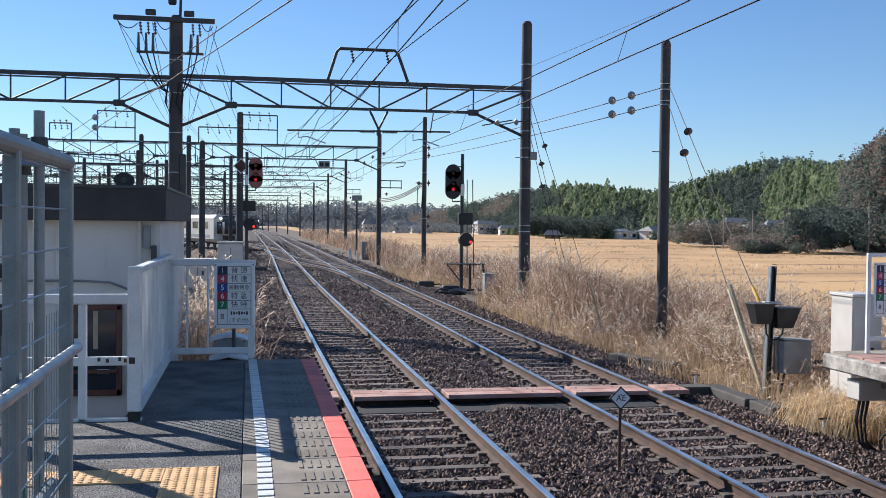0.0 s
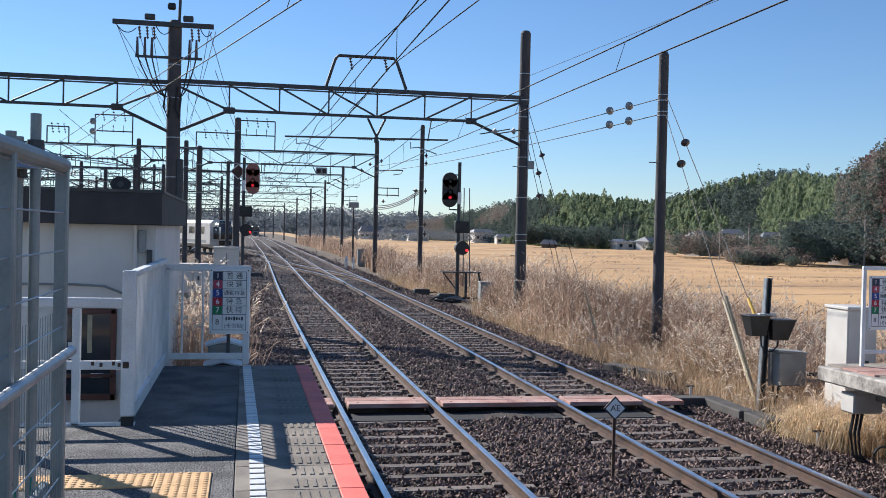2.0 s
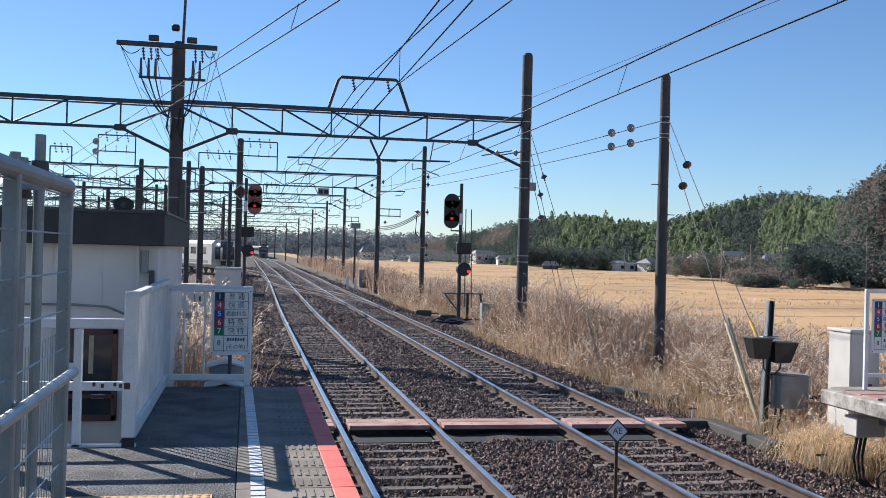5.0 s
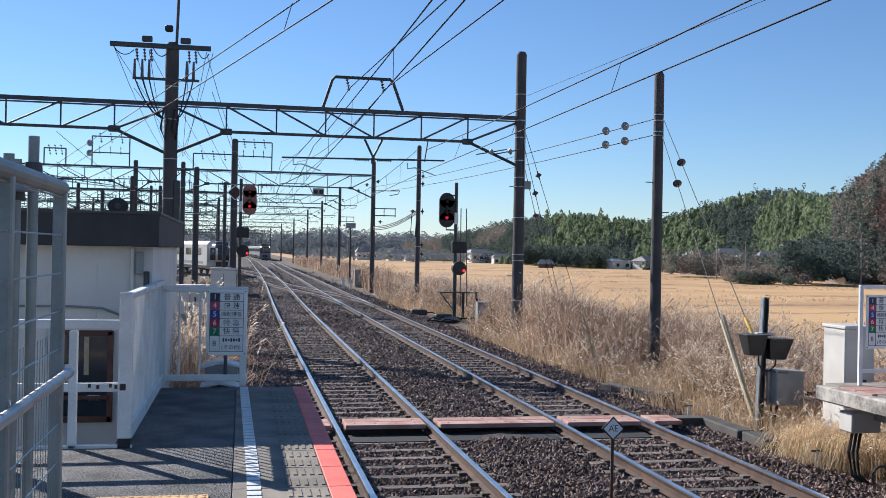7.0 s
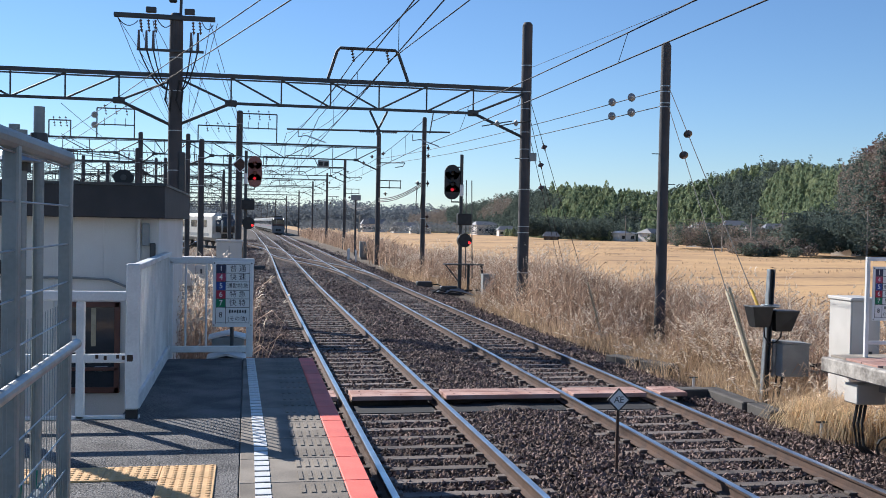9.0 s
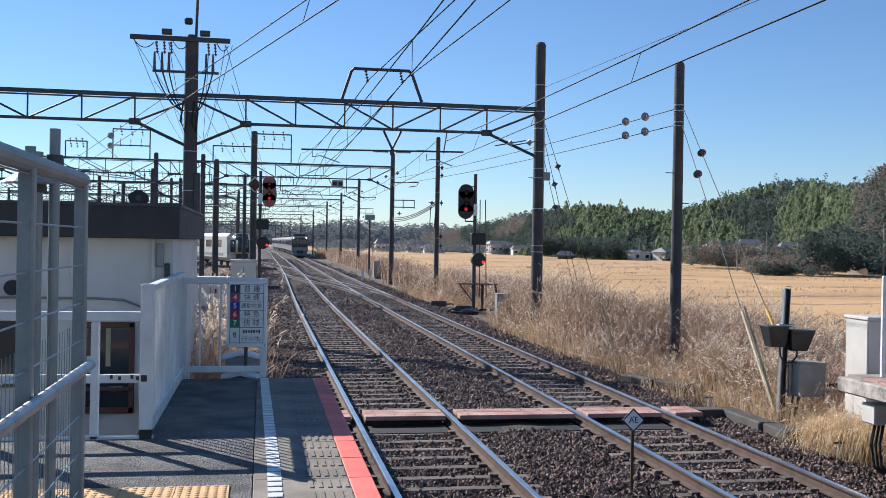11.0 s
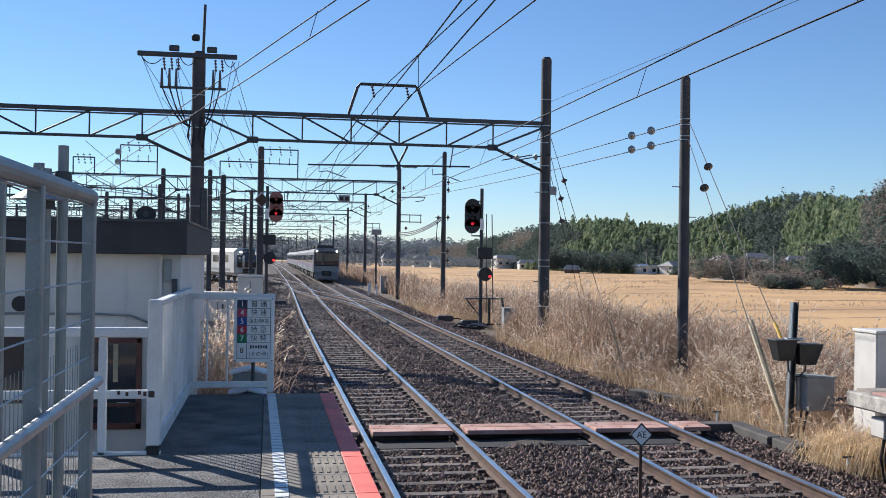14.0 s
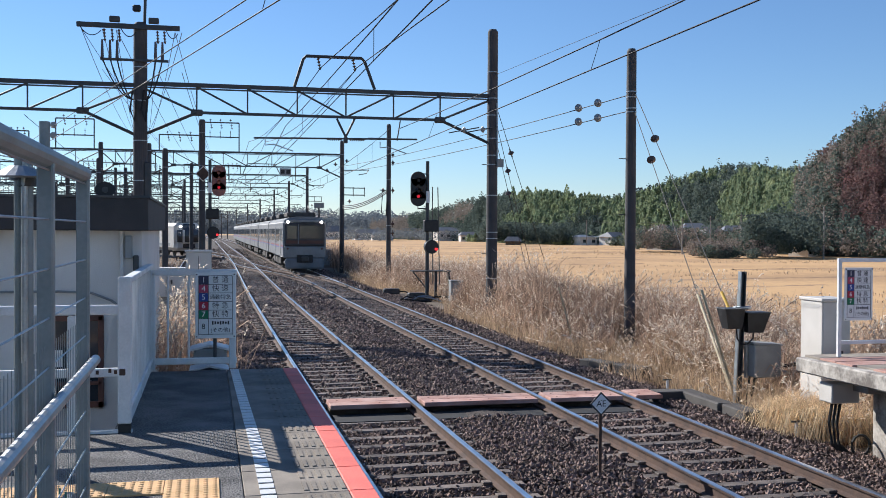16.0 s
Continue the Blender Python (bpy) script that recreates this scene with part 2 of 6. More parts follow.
# ---- plan: centre lines of the tracks as (y, x) ----
TRACK_1 = [(-30, 2.26), (40, 2.26), (85, 2.62), (135, 2.66), (300, 1.8), (600, -6.0)]
TRACK_2 = [(-30, 5.87), (60, 5.9), (100, 6.1), (145, 6.15), (190, 6.4), (230, 6.3), (280, 5.3), (350, 3.9), (415, 2.6), (600, -2.0)]
CROSS_A = [(46, 5.87), (56, 5.78), (63, 5.25), (71, 4.15), (79, 3.08), (86, 2.66)]
LEFT_A = [(92, 2.62), (106, 2.1), (122, 0.6), (146, -2.6), (220, -14.0)]
LEFT_C = [(52, -1.4), (120, -1.7), (200, -3.2), (260, -5.0)]
LEFT_B = [(40, -6.5), (80, -6.6), (200, -8.0)]
RAIL_Y1 = 520.0
PLAT_Z, PLAT_X, PLAT_END = 1.2, 0.72, 11.3


def ground_z(x, y):
    """Height of the natural ground: level with the tracks, a bank down to the paddies."""
    z = -0.27
    z -= 1.5 * smoothstep(9.0 + max(0, (y - 60)) * 0.03, 17.0 + max(0, (y - 60)) * 0.03, x)
    return z


# ---- ground ----
def ground():
    xs = sorted({*np.arange(-60, 30, 1.5), *np.arange(30, 200, 15), *np.arange(200, 3001, 200), *np.arange(-3000, -199, 200), *np.arange(-200, -60, 20)})
    ys = sorted({*np.arange(-40, 120, 4.0), *np.arange(120, 600, 20), *np.arange(600, 4001, 200), *np.arange(-1000, -40, 120)})
    verts, faces = [], []
    for y in ys:
        for x in xs:
            verts.append((x, y, ground_z(x, y) + (0.06 * noise.noise((x * 0.4, y * 0.4, 0)) if x > 9 else 0)))
    n = len(xs)
    for j in range(len(ys) - 1):
        for i in range(n - 1):
            a = j * n + i
            faces.append((a, a + 1, a + n + 1, a + n))
    ob = raw("ground", verts, faces, "ground")
    ob.data.materials.append(M["field"])
    for p in ob.data.polygons:
        p.use_smooth = True
        if p.center.x > 16 or p.center.y > 650:
            p.material_index = 1
    tagged(ob, "straw-coloured fallow paddies and bare earth beyond the line", "ground", kind="structure")


ground()


def bed():
    """The raised ballast bed under both tracks."""
    verts, faces = [], []
    ys = [*np.arange(-12, 60, 1.0), *np.arange(60, 180, 4), *np.arange(180, 521, 20)]
    for y in ys:
        a, b = bend(TRACK_1, y), bend(TRACK_2, y)
        prof = [(-4.5, -0.30), (a - 2.6, -0.28), (a - 1.7, -0.19), (a - 0.9, -0.195), (a + 0.9, -0.195), ((a + b) / 2, -0.14), (b - 0.9, -0.195), (b + 0.9, -0.195), (b + 1.6, -0.2), (b + 2.5, -0.33)]
        verts += [(x, y, z + 0.025 * noise.noise((x * 1.3, y * 1.3, 3))) for x, z in prof]
    n = 10
    for j in range(len(ys) - 1):
        for i in range(n - 1):
            k = j * n + i
            faces.append((k, k + 1, k + n + 1, k + n))
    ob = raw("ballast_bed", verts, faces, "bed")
    for p in ob.data.polygons:
        p.use_smooth = True
    tagged(ob, "brown crushed stone ballast bed under the tracks, darkened as shade between stones", "ballast", kind="structure")


bed()


def rail(parent, knots, side, y0, y1, gauge=1.5):
    """One rail: a rusty web and foot, and a bright head on it."""
    ys = [*np.arange(y0, min(y1, 140), 2.0), *np.arange(max(y0, 140), y1, 10.0), y1]
    def sweep(profile, name, material):
        verts, faces = [], []
        for y in ys:
            x = bend(knots, y) + side * gauge / 2
            verts += [(x + px, y, pz) for px, pz in profile]
        n = len(profile)
        for j in range(len(ys) - 1):
            for i in range(n):
                a, b = j * n + i, j * n + (i + 1) % n
                faces.append((a, b, b + n, a + n))
        faces += [tuple(range(n))[::-1], tuple(range((len(ys) - 1) * n, len(ys) * n))]
        return raw(name, verts, faces, material, parent)
    web = sweep([(-0.065, -0.155), (0.065, -0.155), (0.065, -0.143), (0.012, -0.125), (0.010, -0.045), (0.0345, -0.035), (0.0345, -0.006), (-0.0345, -0.006), (-0.0345, -0.035), (-0.010, -0.045), (-0.012, -0.125), (-0.065, -0.143)], "rail_web", "rust")
    sweep([(-0.0365, -0.016), (0.0365, -0.016), (0.0365, -0.004), (0.026, 0.0), (-0.026, 0.0), (-0.0365, -0.004)], "rail_head", "steelhead")
    return web


def track(label, knots, y0, y1):
    t = empty("railway_track", label, "railway track", kind="structure")
    for s in (-1, 1):
        rail(t, knots, s, y0, y1)
    return t


track_near = track("standard-gauge railway track beside the platform, polished rail heads", TRACK_1, -10, RAIL_Y1)
track_far = track("standard-gauge railway track beside the reed bank, polished rail heads", TRACK_2, -10, RAIL_Y1)
track_cross = track("crossover track between the two running lines", CROSS_A, 46, 86)
track_yard = track("yard track that branches off past the signal", LEFT_A, 92, 220)
track_side = track("worn side track beside the signal", LEFT_C, 66, 250)
track_depot = track("rusty depot track behind the hut", LEFT_B, 40, 200)


# ---- platform ----
def platform():
    p = empty("platform", "asphalt station platform with red safety edge", "platform", kind="structure")
    mid, ln = (PLAT_END - 12) / 2, PLAT_END + 12
    gate_y = 8.0
    for y0, y1, x0 in ((-12, gate_y, -3.3), (gate_y, PLAT_END, -0.93)):
        part("platform_body", box(B(), ((PLAT_X - 0.03 + x0) / 2, (y0 + y1) / 2, PLAT_Z / 2 - 0.22), (PLAT_X - 0.03 - x0, y1 - y0 - 0.02, PLAT_Z + 0.40), bevel=0.005), "concrete", p)
        part("asphalt", box(B(), ((-0.04 + x0) / 2, (y0 + y1) / 2, PLAT_Z - 0.012), (-0.04 - x0, y1 - y0, 0.024)), "asphalt", p)
    # grey slabs with rows of raised bars
    bm = box(B(), (0, 0, -0.012), (0.60, 0.594, 0.024), bevel=0.004)
    for i in range(5):
        for j in range(2):
            box(bm, (0.055 + i * 0.055, -0.15 + j * 0.30, 0.003), (0.026, 0.20, 0.007))
    first = part("slab", bm, "slab", p)
    bm = box(B(), (0, 0, -0.010), (0.152, 0.594, 0.026), bevel=0.005)
    edge = part("edge_slab", bm, "red", p, "red-painted edge slab")
    bm = box(B(), (0, 0, 0.002), (0.088, 0.1, 0.005))
    dash = part("white_dash", bm, "white", p, "white painted dash")
    for k in range(38):
        y = PLAT_END - 0.3 - 0.6 * k
        for proto, x in ((first, 0.268), (edge, 0.645)):
            ob = proto if k == 0 else new(proto.name.split(".")[0], proto.data)
            ob.parent = p
            ob.location = (x, y, PLAT_Z + 0.002)
    for k in range(62):
        ob = dash if k == 0 else new("white_dash", dash.data)
        ob.parent, ob.location = p, (0.1 - 0.0125 * max(0.0, PLAT_END - 0.135 * k - 6.9), PLAT_END - 0.08 - 0.135 * k, PLAT_Z + 0.004)
    # yellow tactile tiles with domes
    bm = box(B(), (0, 0, 0.002), (0.318, 0.318, 0.012), bevel=0.003)
    for i in range(6):
        for j in range(6):
            rod(bm, (-0.13 + i * 0.052, -0.13 + j * 0.052, 0.008), (-0.13 + i * 0.052, -0.13 + j * 0.052, 0.013), 0.018, 0.012, 6)
    til = part("tactile_tile", bm, "yellow", p, "yellow tactile tile with domes")
    spots = [(-0.33 - 0.32 * i, 6.19) for i in range(8)] + [(-0.33, 6.19 - 0.32 * j) for j in range(1, 12)]
    for i, (x, y) in enumerate(spots):
        ob = til if i == 0 else new("tactile_tile", til.data)
        ob.parent, ob.location = p, (x, y, PLAT_Z + 0.002)
    return p


plat = platform()


def far_platform():
    p = empty("platform", "opposite platform slab of stained concrete on columns", "platform", kind="structure")
    part("deck", box(B(), (10.1, 1.25, 0.92), (4.9, 22.5, 0.20), bevel=0.02), "stained", p)
    rnd = random.Random(8)
    for k in range(30):
        part("paving_board", box(B(), (10.15 + rnd.uniform(-0.03, 0.03), 12.3 - 0.36 * k, 1.03 + rnd.uniform(-0.004, 0.004)), (4.7, 0.345, 0.03), bevel=0.004), "pink" if k % 3 else "slab", p)
    for k in range(6):
        part("column", box(B(), (8.65, 11.7 - 4 * k, 0.25), (0.42, 0.42, 1.14), bevel=0.02), "stained", p)
        part("crossbeam", box(B(), (9.9, 11.7 - 4 * k, 0.73), (3.6, 0.35, 0.18)), "concrete", p)
    # black block added in place of the dark, shaded void below the deck
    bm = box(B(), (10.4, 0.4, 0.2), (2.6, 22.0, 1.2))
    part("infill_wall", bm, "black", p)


far_platform()


# ---- boarded crossing, kerbs ----
def crossing():
    c = empty("crossing", "staff crossing of faded red boards across both tracks", "crossing", kind="structure")
    y = 16.05
    for x0, x1 in ((0.95, 1.40), (1.63, 2.90), (3.13, 5.02), (5.24, 6.50), (6.74, 7.22)):
        for j in range(2):
            bm = box(B(), ((x0 + x1) / 2, y - 0.16 + 0.32 * j, -0.035), (x1 - x0, 0.31, 0.07), bevel=0.008)
            n = max(2, int((x1 - x0) / 0.3))
            for i in range(n):
                rod(bm, (x0 + (i + 0.5) * (x1 - x0) / n, y - 0.16 + 0.32 * j, -0.002), (x0 + (i + 0.5) * (x1 - x0) / n, y - 0.16 + 0.32 * j, 0.006), 0.016, seg=6)
            part("board", bm, "pink", c)
    for x0, x1 in ((1.65, 2.88), (3.15, 5.0), (5.26, 6.48)):
        # black strip laid before the boards as their shadowed gap
        part("edge_timber", box(B(), ((x0 + x1) / 2, y - 0.62, -0.175), (x1 - x0, 0.60, 0.05)), "rubber", c)
        part("bearer", box(B(), ((x0 + x1) / 2, y + 0.1, -0.17), (x1 - x0, 0.3, 0.17)), "wood", c)
    for (x, y, lx, ly, rz) in ((7.50, 16.2, 0.5, 0.34, 0), (7.88, 15.55, 0.30, 1.5, 0), (7.92, 14.38, 0.30, 0.8, -2), (7.9, 20.25, 0.36, 0.9, 24), (8.27, 19.42, 0.34, 0.85, 22)):
        k = part("kerb", box(B(), (0, 0, 0), (lx, ly, 0.24), bevel=0.02), "darkconc")
        k.matrix_basis = pose(x, y, -0.13, 0, 0, rz)
        tagged(k, "concrete trough cover in ballast, coloured dark as its shaded side", "kerb", kind="structure")


crossing()


# ---- overhead line ----
def insulator(bm, a, b, r=0.06, n=5):
    """A string of discs from a to b."""
    a, b = Vector(a), Vector(b)
    d = (b - a).normalized()
    rod(bm, a, b, 0.018, seg=6)
    for i in range(n):
        c = a.lerp(b, (i + 0.5) / n)
        rod(bm, c - d * 0.02, c + d * 0.02, r, r * 0.5, 10)
    return bm


def ball_insulator(bm, c, d, r=0.11):
    """Two dished discs back to back."""
    c, d = Vector(c), Vector(d).normalized()
    for s in (-1, 1):
        rod(bm, c, c + d * s * 0.07, r, r * 0.35, 14)
    rod(bm, c - d * 0.16, c + d * 0.16, 0.022, seg=6)
    return bm


def pole_parts(p, h, r0, r1, bands=(), base=-1.2, material="pole"):
    bm = rod(B(), (0, 0, base), (0, 0, h - 0.08), r0, r1, 20)
    rod(bm, (0, 0, h - 0.08), (0, 0, h), r1, r1 * 0.72, 20)
    part("shaft", bm, material, p, smooth=False)
    for z in bands:
        rr = r0 + (r1 - r0) * (z - base) / (h - base) + 0.008
        part("band", rod(B(), (0, 0, z - 0.014), (0, 0, z + 0.014), rr, seg=20), "galv", p, "galvanised steel band")


def catenary_pole(x, y, h, r0=0.19, r1=0.165, bands=(), label="dark concrete catenary pole with steel bands", steps=()):
    p = empty("catenary_pole", label, "pole", (x, y, 0), group="catenary poles")
    pole_parts(p, h, r0, r1, bands)
    for i, z in enumerate(steps):
        part("step_bolt", rod(B(), (0, 0, z), ((0.34 if i % 2 else -0.34), 0, z), 0.012, seg=6), "steel", p)
    return p


def truss(y, x0, x1, ztop, zlow, name_label, chord=0.06, cut0=0.0, cut1=0.0, step=1.46, knee=0.75):
    """A catenary beam: two chords, posts, diagonals, and knees to the poles at its ends."""
    t = empty("catenary_beam", name_label, "gantry beam", (0, y, 0), group="catenary beams")
    bm = box(B(), ((x0 + x1) / 2, 0, ztop), (x1 - x0, chord * 2.2, chord * 2.0))
    box(bm, ((x0 + x1) / 2, 0, ztop - 0.11), (x1 - x0, chord, chord * 0.7))
    part("top_chord", bm, "steel", t)
    a, b = x0 + cut0, x1 - cut1
    part("bottom_chord", box(B(), ((a + b) / 2, 0, zlow), (b - a, chord * 1.3, chord * 1.4)), "steel", t)
    n = max(2, round((b - a) / step))
    for i in range(n + 1):
        x = a + (b - a) * i / n
        part("post", rod(B(), (x, 0, zlow), (x, 0, ztop), chord * 0.45, seg=6), "steel", t)
    for i in range(n):
        xa, xb = a + (b - a) * i / n, a + (b - a) * (i + 1) / n
        za, zb = (ztop - 0.05, zlow) if i < n / 2 else (zlow, ztop - 0.05)
        part("diagonal", rod(B(), (xa, 0, za), (xb, 0, zb), chord * 0.5, seg=6), "steel", t)
    for xa, xe in ((a, x0), (b, x1)):
        if abs(xa - xe) > 0.1:
            part("knee_brace", rod(B(), (xa, 0, zlow), (xe, 0, zlow - knee), chord * 0.8, seg=8), "steel", t)
            part("end_strut", rod(B(), (xa, 0, zlow), (xe, 0, ztop - 0.1), chord * 0.6, seg=6), "steel", t)
            part("gusset", box(B(), (xa, 0, zlow), (0.36, 0.05, 0.2), bevel=0.03), "steel", t)
    return t


# first gantry
pole_a = catenary_pole(8.80, 31.9, 9.29, 0.19, 0.165, (7.9, 7.05, 6.5, 5.75, 5.2, 4.9, 3.9, 2.7, 2.5, 1.2), steps=(4.9, 3.4, 2.0))
part("junction_box", box(B(), (0.22, -0.15, 4.95), (0.22, 0.14, 0.26), bevel=0.01), "grey", pole_a)
part("cable_conduit", rod(B(), (0.13, -0.15, 4.8), (0.11, -0.16, 6.9), 0.025, seg=8), "galv", pole_a)
pole_b = catenary_pole(-2.21, 31.9, 8.95, 0.22, 0.2, (7.6, 6.6, 5.4, 4.2, 3.3), "thick dark concrete pole carrying crossarms and cables")
pole_c = catenary_pole(-13.2, 31.9, 8.95, 0.22, 0.2, (7.6, 5.4), "thick dark concrete pole at the depot side")
beam_a = truss(31.9, -2.21, 8.80, 7.13, 6.30, "steel truss catenary beam across both tracks", 0.06, 1.65, 1.75)
beam_b = truss(31.9, -13.2, -2.21, 7.07, 6.26, "steel truss catenary beam towards the depot", 0.06, 1.65, 1.65)


def trapeze():
    t = empty("feeder_frame", "tubular trapezoid frame on the beam carrying feeder wires", "wire support", (0, 31.9, 7.2))
    pts = [(2.39, 0, 0), (2.66, 0, 0.86), (2.76, 0, 0.97), (4.5, 0, 0.97), (4.6, 0, 0.86), (4.92, 0, 0)]
    part("frame_tube", tube(B(), pts, 0.05, 8), "steel", t)
    for x in (3.12, 4.22):
        part("insulator", insulator(B(), (x, 0, 0.93), (x + 0.08, 0, 0.55), 0.06, 4), "porcelain", t)


trapeze()


def hanger():
    t = empty("steady_arm_set", "hanging V bracket with insulated cross tube for the contact wires", "wire support", (0, 31.9, 0))
    for s in (-1, 1):
        part("v_arm", rod(B(), (4.0 + s * 0.28, 0, 6.25), (4.0, 0, 5.68), 0.035, seg=8), "steel", t)
    part("clamp", box(B(), (4.0, 0, 5.58), (0.13, 0.1, 0.2), bevel=0.02), "steel", t)
    part("cross_tube", rod(B(), (1.15, 0, 5.58), (6.3, 0, 5.66), 0.028, seg=8), "steel", t)
    for s in (-1, 1):
        part("insulator", insulator(B(), (4.0 + s * 0.12, 0, 5.6), (4.0 + s * 0.6, 0, 5.6), 0.055, 7), "porcelain", t)
    for x, d in ((1.5, 1), (5.1, 1)):
        part("registration_arm", tube(B(), [(x, 0, 5.55), (x, 0, 5.36), (x + 0.25, 0, 5.4), (x + 0.85, 0, 5.2)], 0.018, 6), "galv", t)
    part("hanger_rod", rod(B(), (5.75, 0, 6.25), (5.65, 0, 5.6), 0.02, seg=6), "steel", t)


hanger()


def strain(x, z, y, dx):
    t = empty("strain_insulator", "round strain insulator on a short steel link", "insulator", (x, y, z), group="strain insulators")
    part("disc", ball_insulator(B(), (0, 0, 0), (1, 0.3, 0.2)), "lightporc", t)
    part("link", rod(B(), (-0.5 * dx, 0, -0.1), (0.5 * dx, 0, 0.1), 0.018, seg=6), "steel", t)


strain(8.42, 6.02, 31.7, 1.0)
strain(7.8, 5.98, 31.7, 1.0)

# crossarms of the thick pole
def crossarms():
    t = empty("cable_crossarm", "double crossarm with hanging cable terminations and arresters", "crossarm", (-2.21, 31.9, 0))
    part("upper_arm", box(B(), (-0.32, -0.22, 8.78), (2.95, 0.12, 0.14), bevel=0.01), "steel", t)
    part("lower_arm", box(B(), (-0.15, -0.24, 7.78), (1.95, 0.08, 0.07)), "steel", t)
    for x in (-1.02, -0.8, -0.6, 0.5, 0.7):
        part("arrester", insulator(B(), (x, -0.24, 8.68), (x + 0.03, -0.24, 8.3), 0.05, 4), "porcelain", t)
        part("termination", rod(B(), (x - 0.05, -0.26, 8.35), (x - 0.05, -0.26, 7.82), 0.03, 0.05, 8), "porcelain", t)
        part("cable", tube(B(), sag((x - 0.05, -0.26, 7.8), (-0.18 if x < 0 else 0.16, -0.24, 6.6), 0.28), 0.022, 6), "rubber", t)
    for x in (-0.72, 0.4):
        part("fuse_box", box(B(), (x, -0.24, 8.97), (0.3, 0.16, 0.17), bevel=0.02), "steel", t)
    for a, b in ((-1.7, -1.1), (-0.55, -0.1), (0.75, 1.1)):
        part("jumper", tube(B(), sag((a, -0.26, 8.72), (b, -0.26, 8.62), 0.2), 0.014, 5), "rubber", t)
    part("mast", rod(B(), (0.12, 0, 8.9), (0.16, 0, 10.4), 0.045, seg=8), "steel", t)
    part("floodlamp", box(B(), (-0.1, -0.1, 9.35), (0.24, 0.16, 0.2), bevel=0.04), "black", t)
    for s in (-0.2, 0.12):
        part("riser_cable", tube(B(), [(s, -0.25, 6.9), (s - 0.08, -0.28, 6.3), (s + 0.05, -0.26, 5.95), (s + 0.1, -0.25, 6.6)], 0.035, 6), "rubber", t)
    part("riser_duct", box(B(), (0.22, -0.1, 4.0), (0.2, 0.22, 1.5), bevel=0.03), "steel", t)


crossarms()


# further gantries down the line
def far_gantry(y, xr, xl, ztop, mids, frames=(), feeder=None):
    """Poles, truss beams, wire frames standing on the beam, and cable brackets on the right-hand pole."""
    for x in (xr, *mids, xl):
        catenary_pole(x, y, ztop + (1.0 if x == xr else 0.5), 0.18, 0.15, (ztop, ztop - 1.3), "dark catenary pole of a farther gantry")
    xs = [xl, *sorted(mids), xr]
    for a, b in zip(xs, xs[1:]):
        truss(y, a, b, ztop, ztop - 0.95, "farther steel truss catenary beam", 0.06, min(1.6, (b - a) * 0.3), min(1.6, (b - a) * 0.3), 1.7, 0.7)
    t = empty("drop_arm_set", "wire frames, brackets and insulators on the gantry", "wire support", (0, y, 0), group="drop frames")
    rng = random.Random(int(y))
    if not frames:
        frames = [(x, x + rng.uniform(1.3, 2.6), ztop + rng.choice((1.0, 1.0, 1.9)), 0) for x in np.arange(xl + 1.5, min(xr - 3.0, 2.0), 4.3)]
    for x0, x1, zt, zm in frames:
        for x in (x0, x1):
            part("frame_post", rod(B(), (x, 0, ztop), (x, 0, zt), 0.045, seg=6), "steel", t)
        part("frame_bar", rod(B(), (x0, 0, zt), (x1, 0, zt), 0.045, seg=6), "steel", t)
        if zm:
            part("frame_bar", rod(B(), (x0, 0, zm), (x1, 0, zm), 0.04, seg=6), "steel", t)
        for k in range(3):
            x = x0 + (x1 - x0) * (0.2 + 0.28 * k)
            part("insulator", insulator(B(), (x, 0, zt + 0.25), (x + 0.12, 0, zt - 0.45), 0.09, 4), "porcelain", t)
            if zm:
                part("insulator", insulator(B(), (x, 0, zm + 0.45), (x, 0, zm - 0.1), 0.05, 2), "porcelain", t)
    for x in np.arange(xl + 2.2, xr - 2.5, 4.6):
        part("registration_arm", tube(B(), [(x, 0, ztop - 0.95), (x, 0, ztop - 1.9), (x + 0.4, 0, ztop - 1.85), (x + 1.3, 0, ztop - 2.3)], 0.028, 5), "steel", t)
        part("insulator", insulator(B(), (x, 0, ztop - 1.0), (x, 0, ztop - 1.6), 0.08, 4), "porcelain", t)
    if feeder:
        a, b, zt = feeder
        part("feeder_frame", tube(B(), [(a - 0.45, 0, ztop), (a, 0, zt - 0.1), (a + 0.15, 0, zt), (b - 0.15, 0, zt), (b, 0, zt - 0.1), (b + 0.55, 0, ztop)], 0.05, 6), "steel", t)
        for u in (0.3, 0.75):
            x = a + (b - a) * u
            part("insulator", insulator(B(), (x, 0, zt), (x + 0.08, 0, zt - 0.5), 0.08, 4), "porcelain", t)
    if xr > 5:
        part("bracket", rod(B(), (xr, 0, ztop - 1.1), (xr + 1.9, 0, ztop - 1.05), 0.035, seg=6), "steel", t)
        part("bracket_stay", tube(B(), [(xr + 1.9, 0, ztop - 1.05), (xr + 1.75, 0, ztop - 1.3), (xr + 1.2, 0, ztop - 1.4)], 0.03, 5), "steel", t)
        for z in (ztop - 2.35, ztop - 2.85):
            part("bracket", rod(B(), (xr, 0, z), (xr + 1.65, 0, z), 0.035, seg=6), "steel", t)
        for dx in (0.8, 1.6):
            part("bracket_post", rod(B(), (xr + dx, 0, ztop - 2.95), (xr + dx, 0, ztop - 2.3), 0.03, seg=6), "steel", t)
        for dx, z in ((-0.5, ztop - 0.7), (0.3, ztop - 0.45), (-1.1, ztop - 1.15), (0.5, ztop - 3.3)):
            part("insulator", ball_insulator(B(), (xr + dx, -0.25, z), (1, 0.2, 0), 0.15), "porcelain", t)


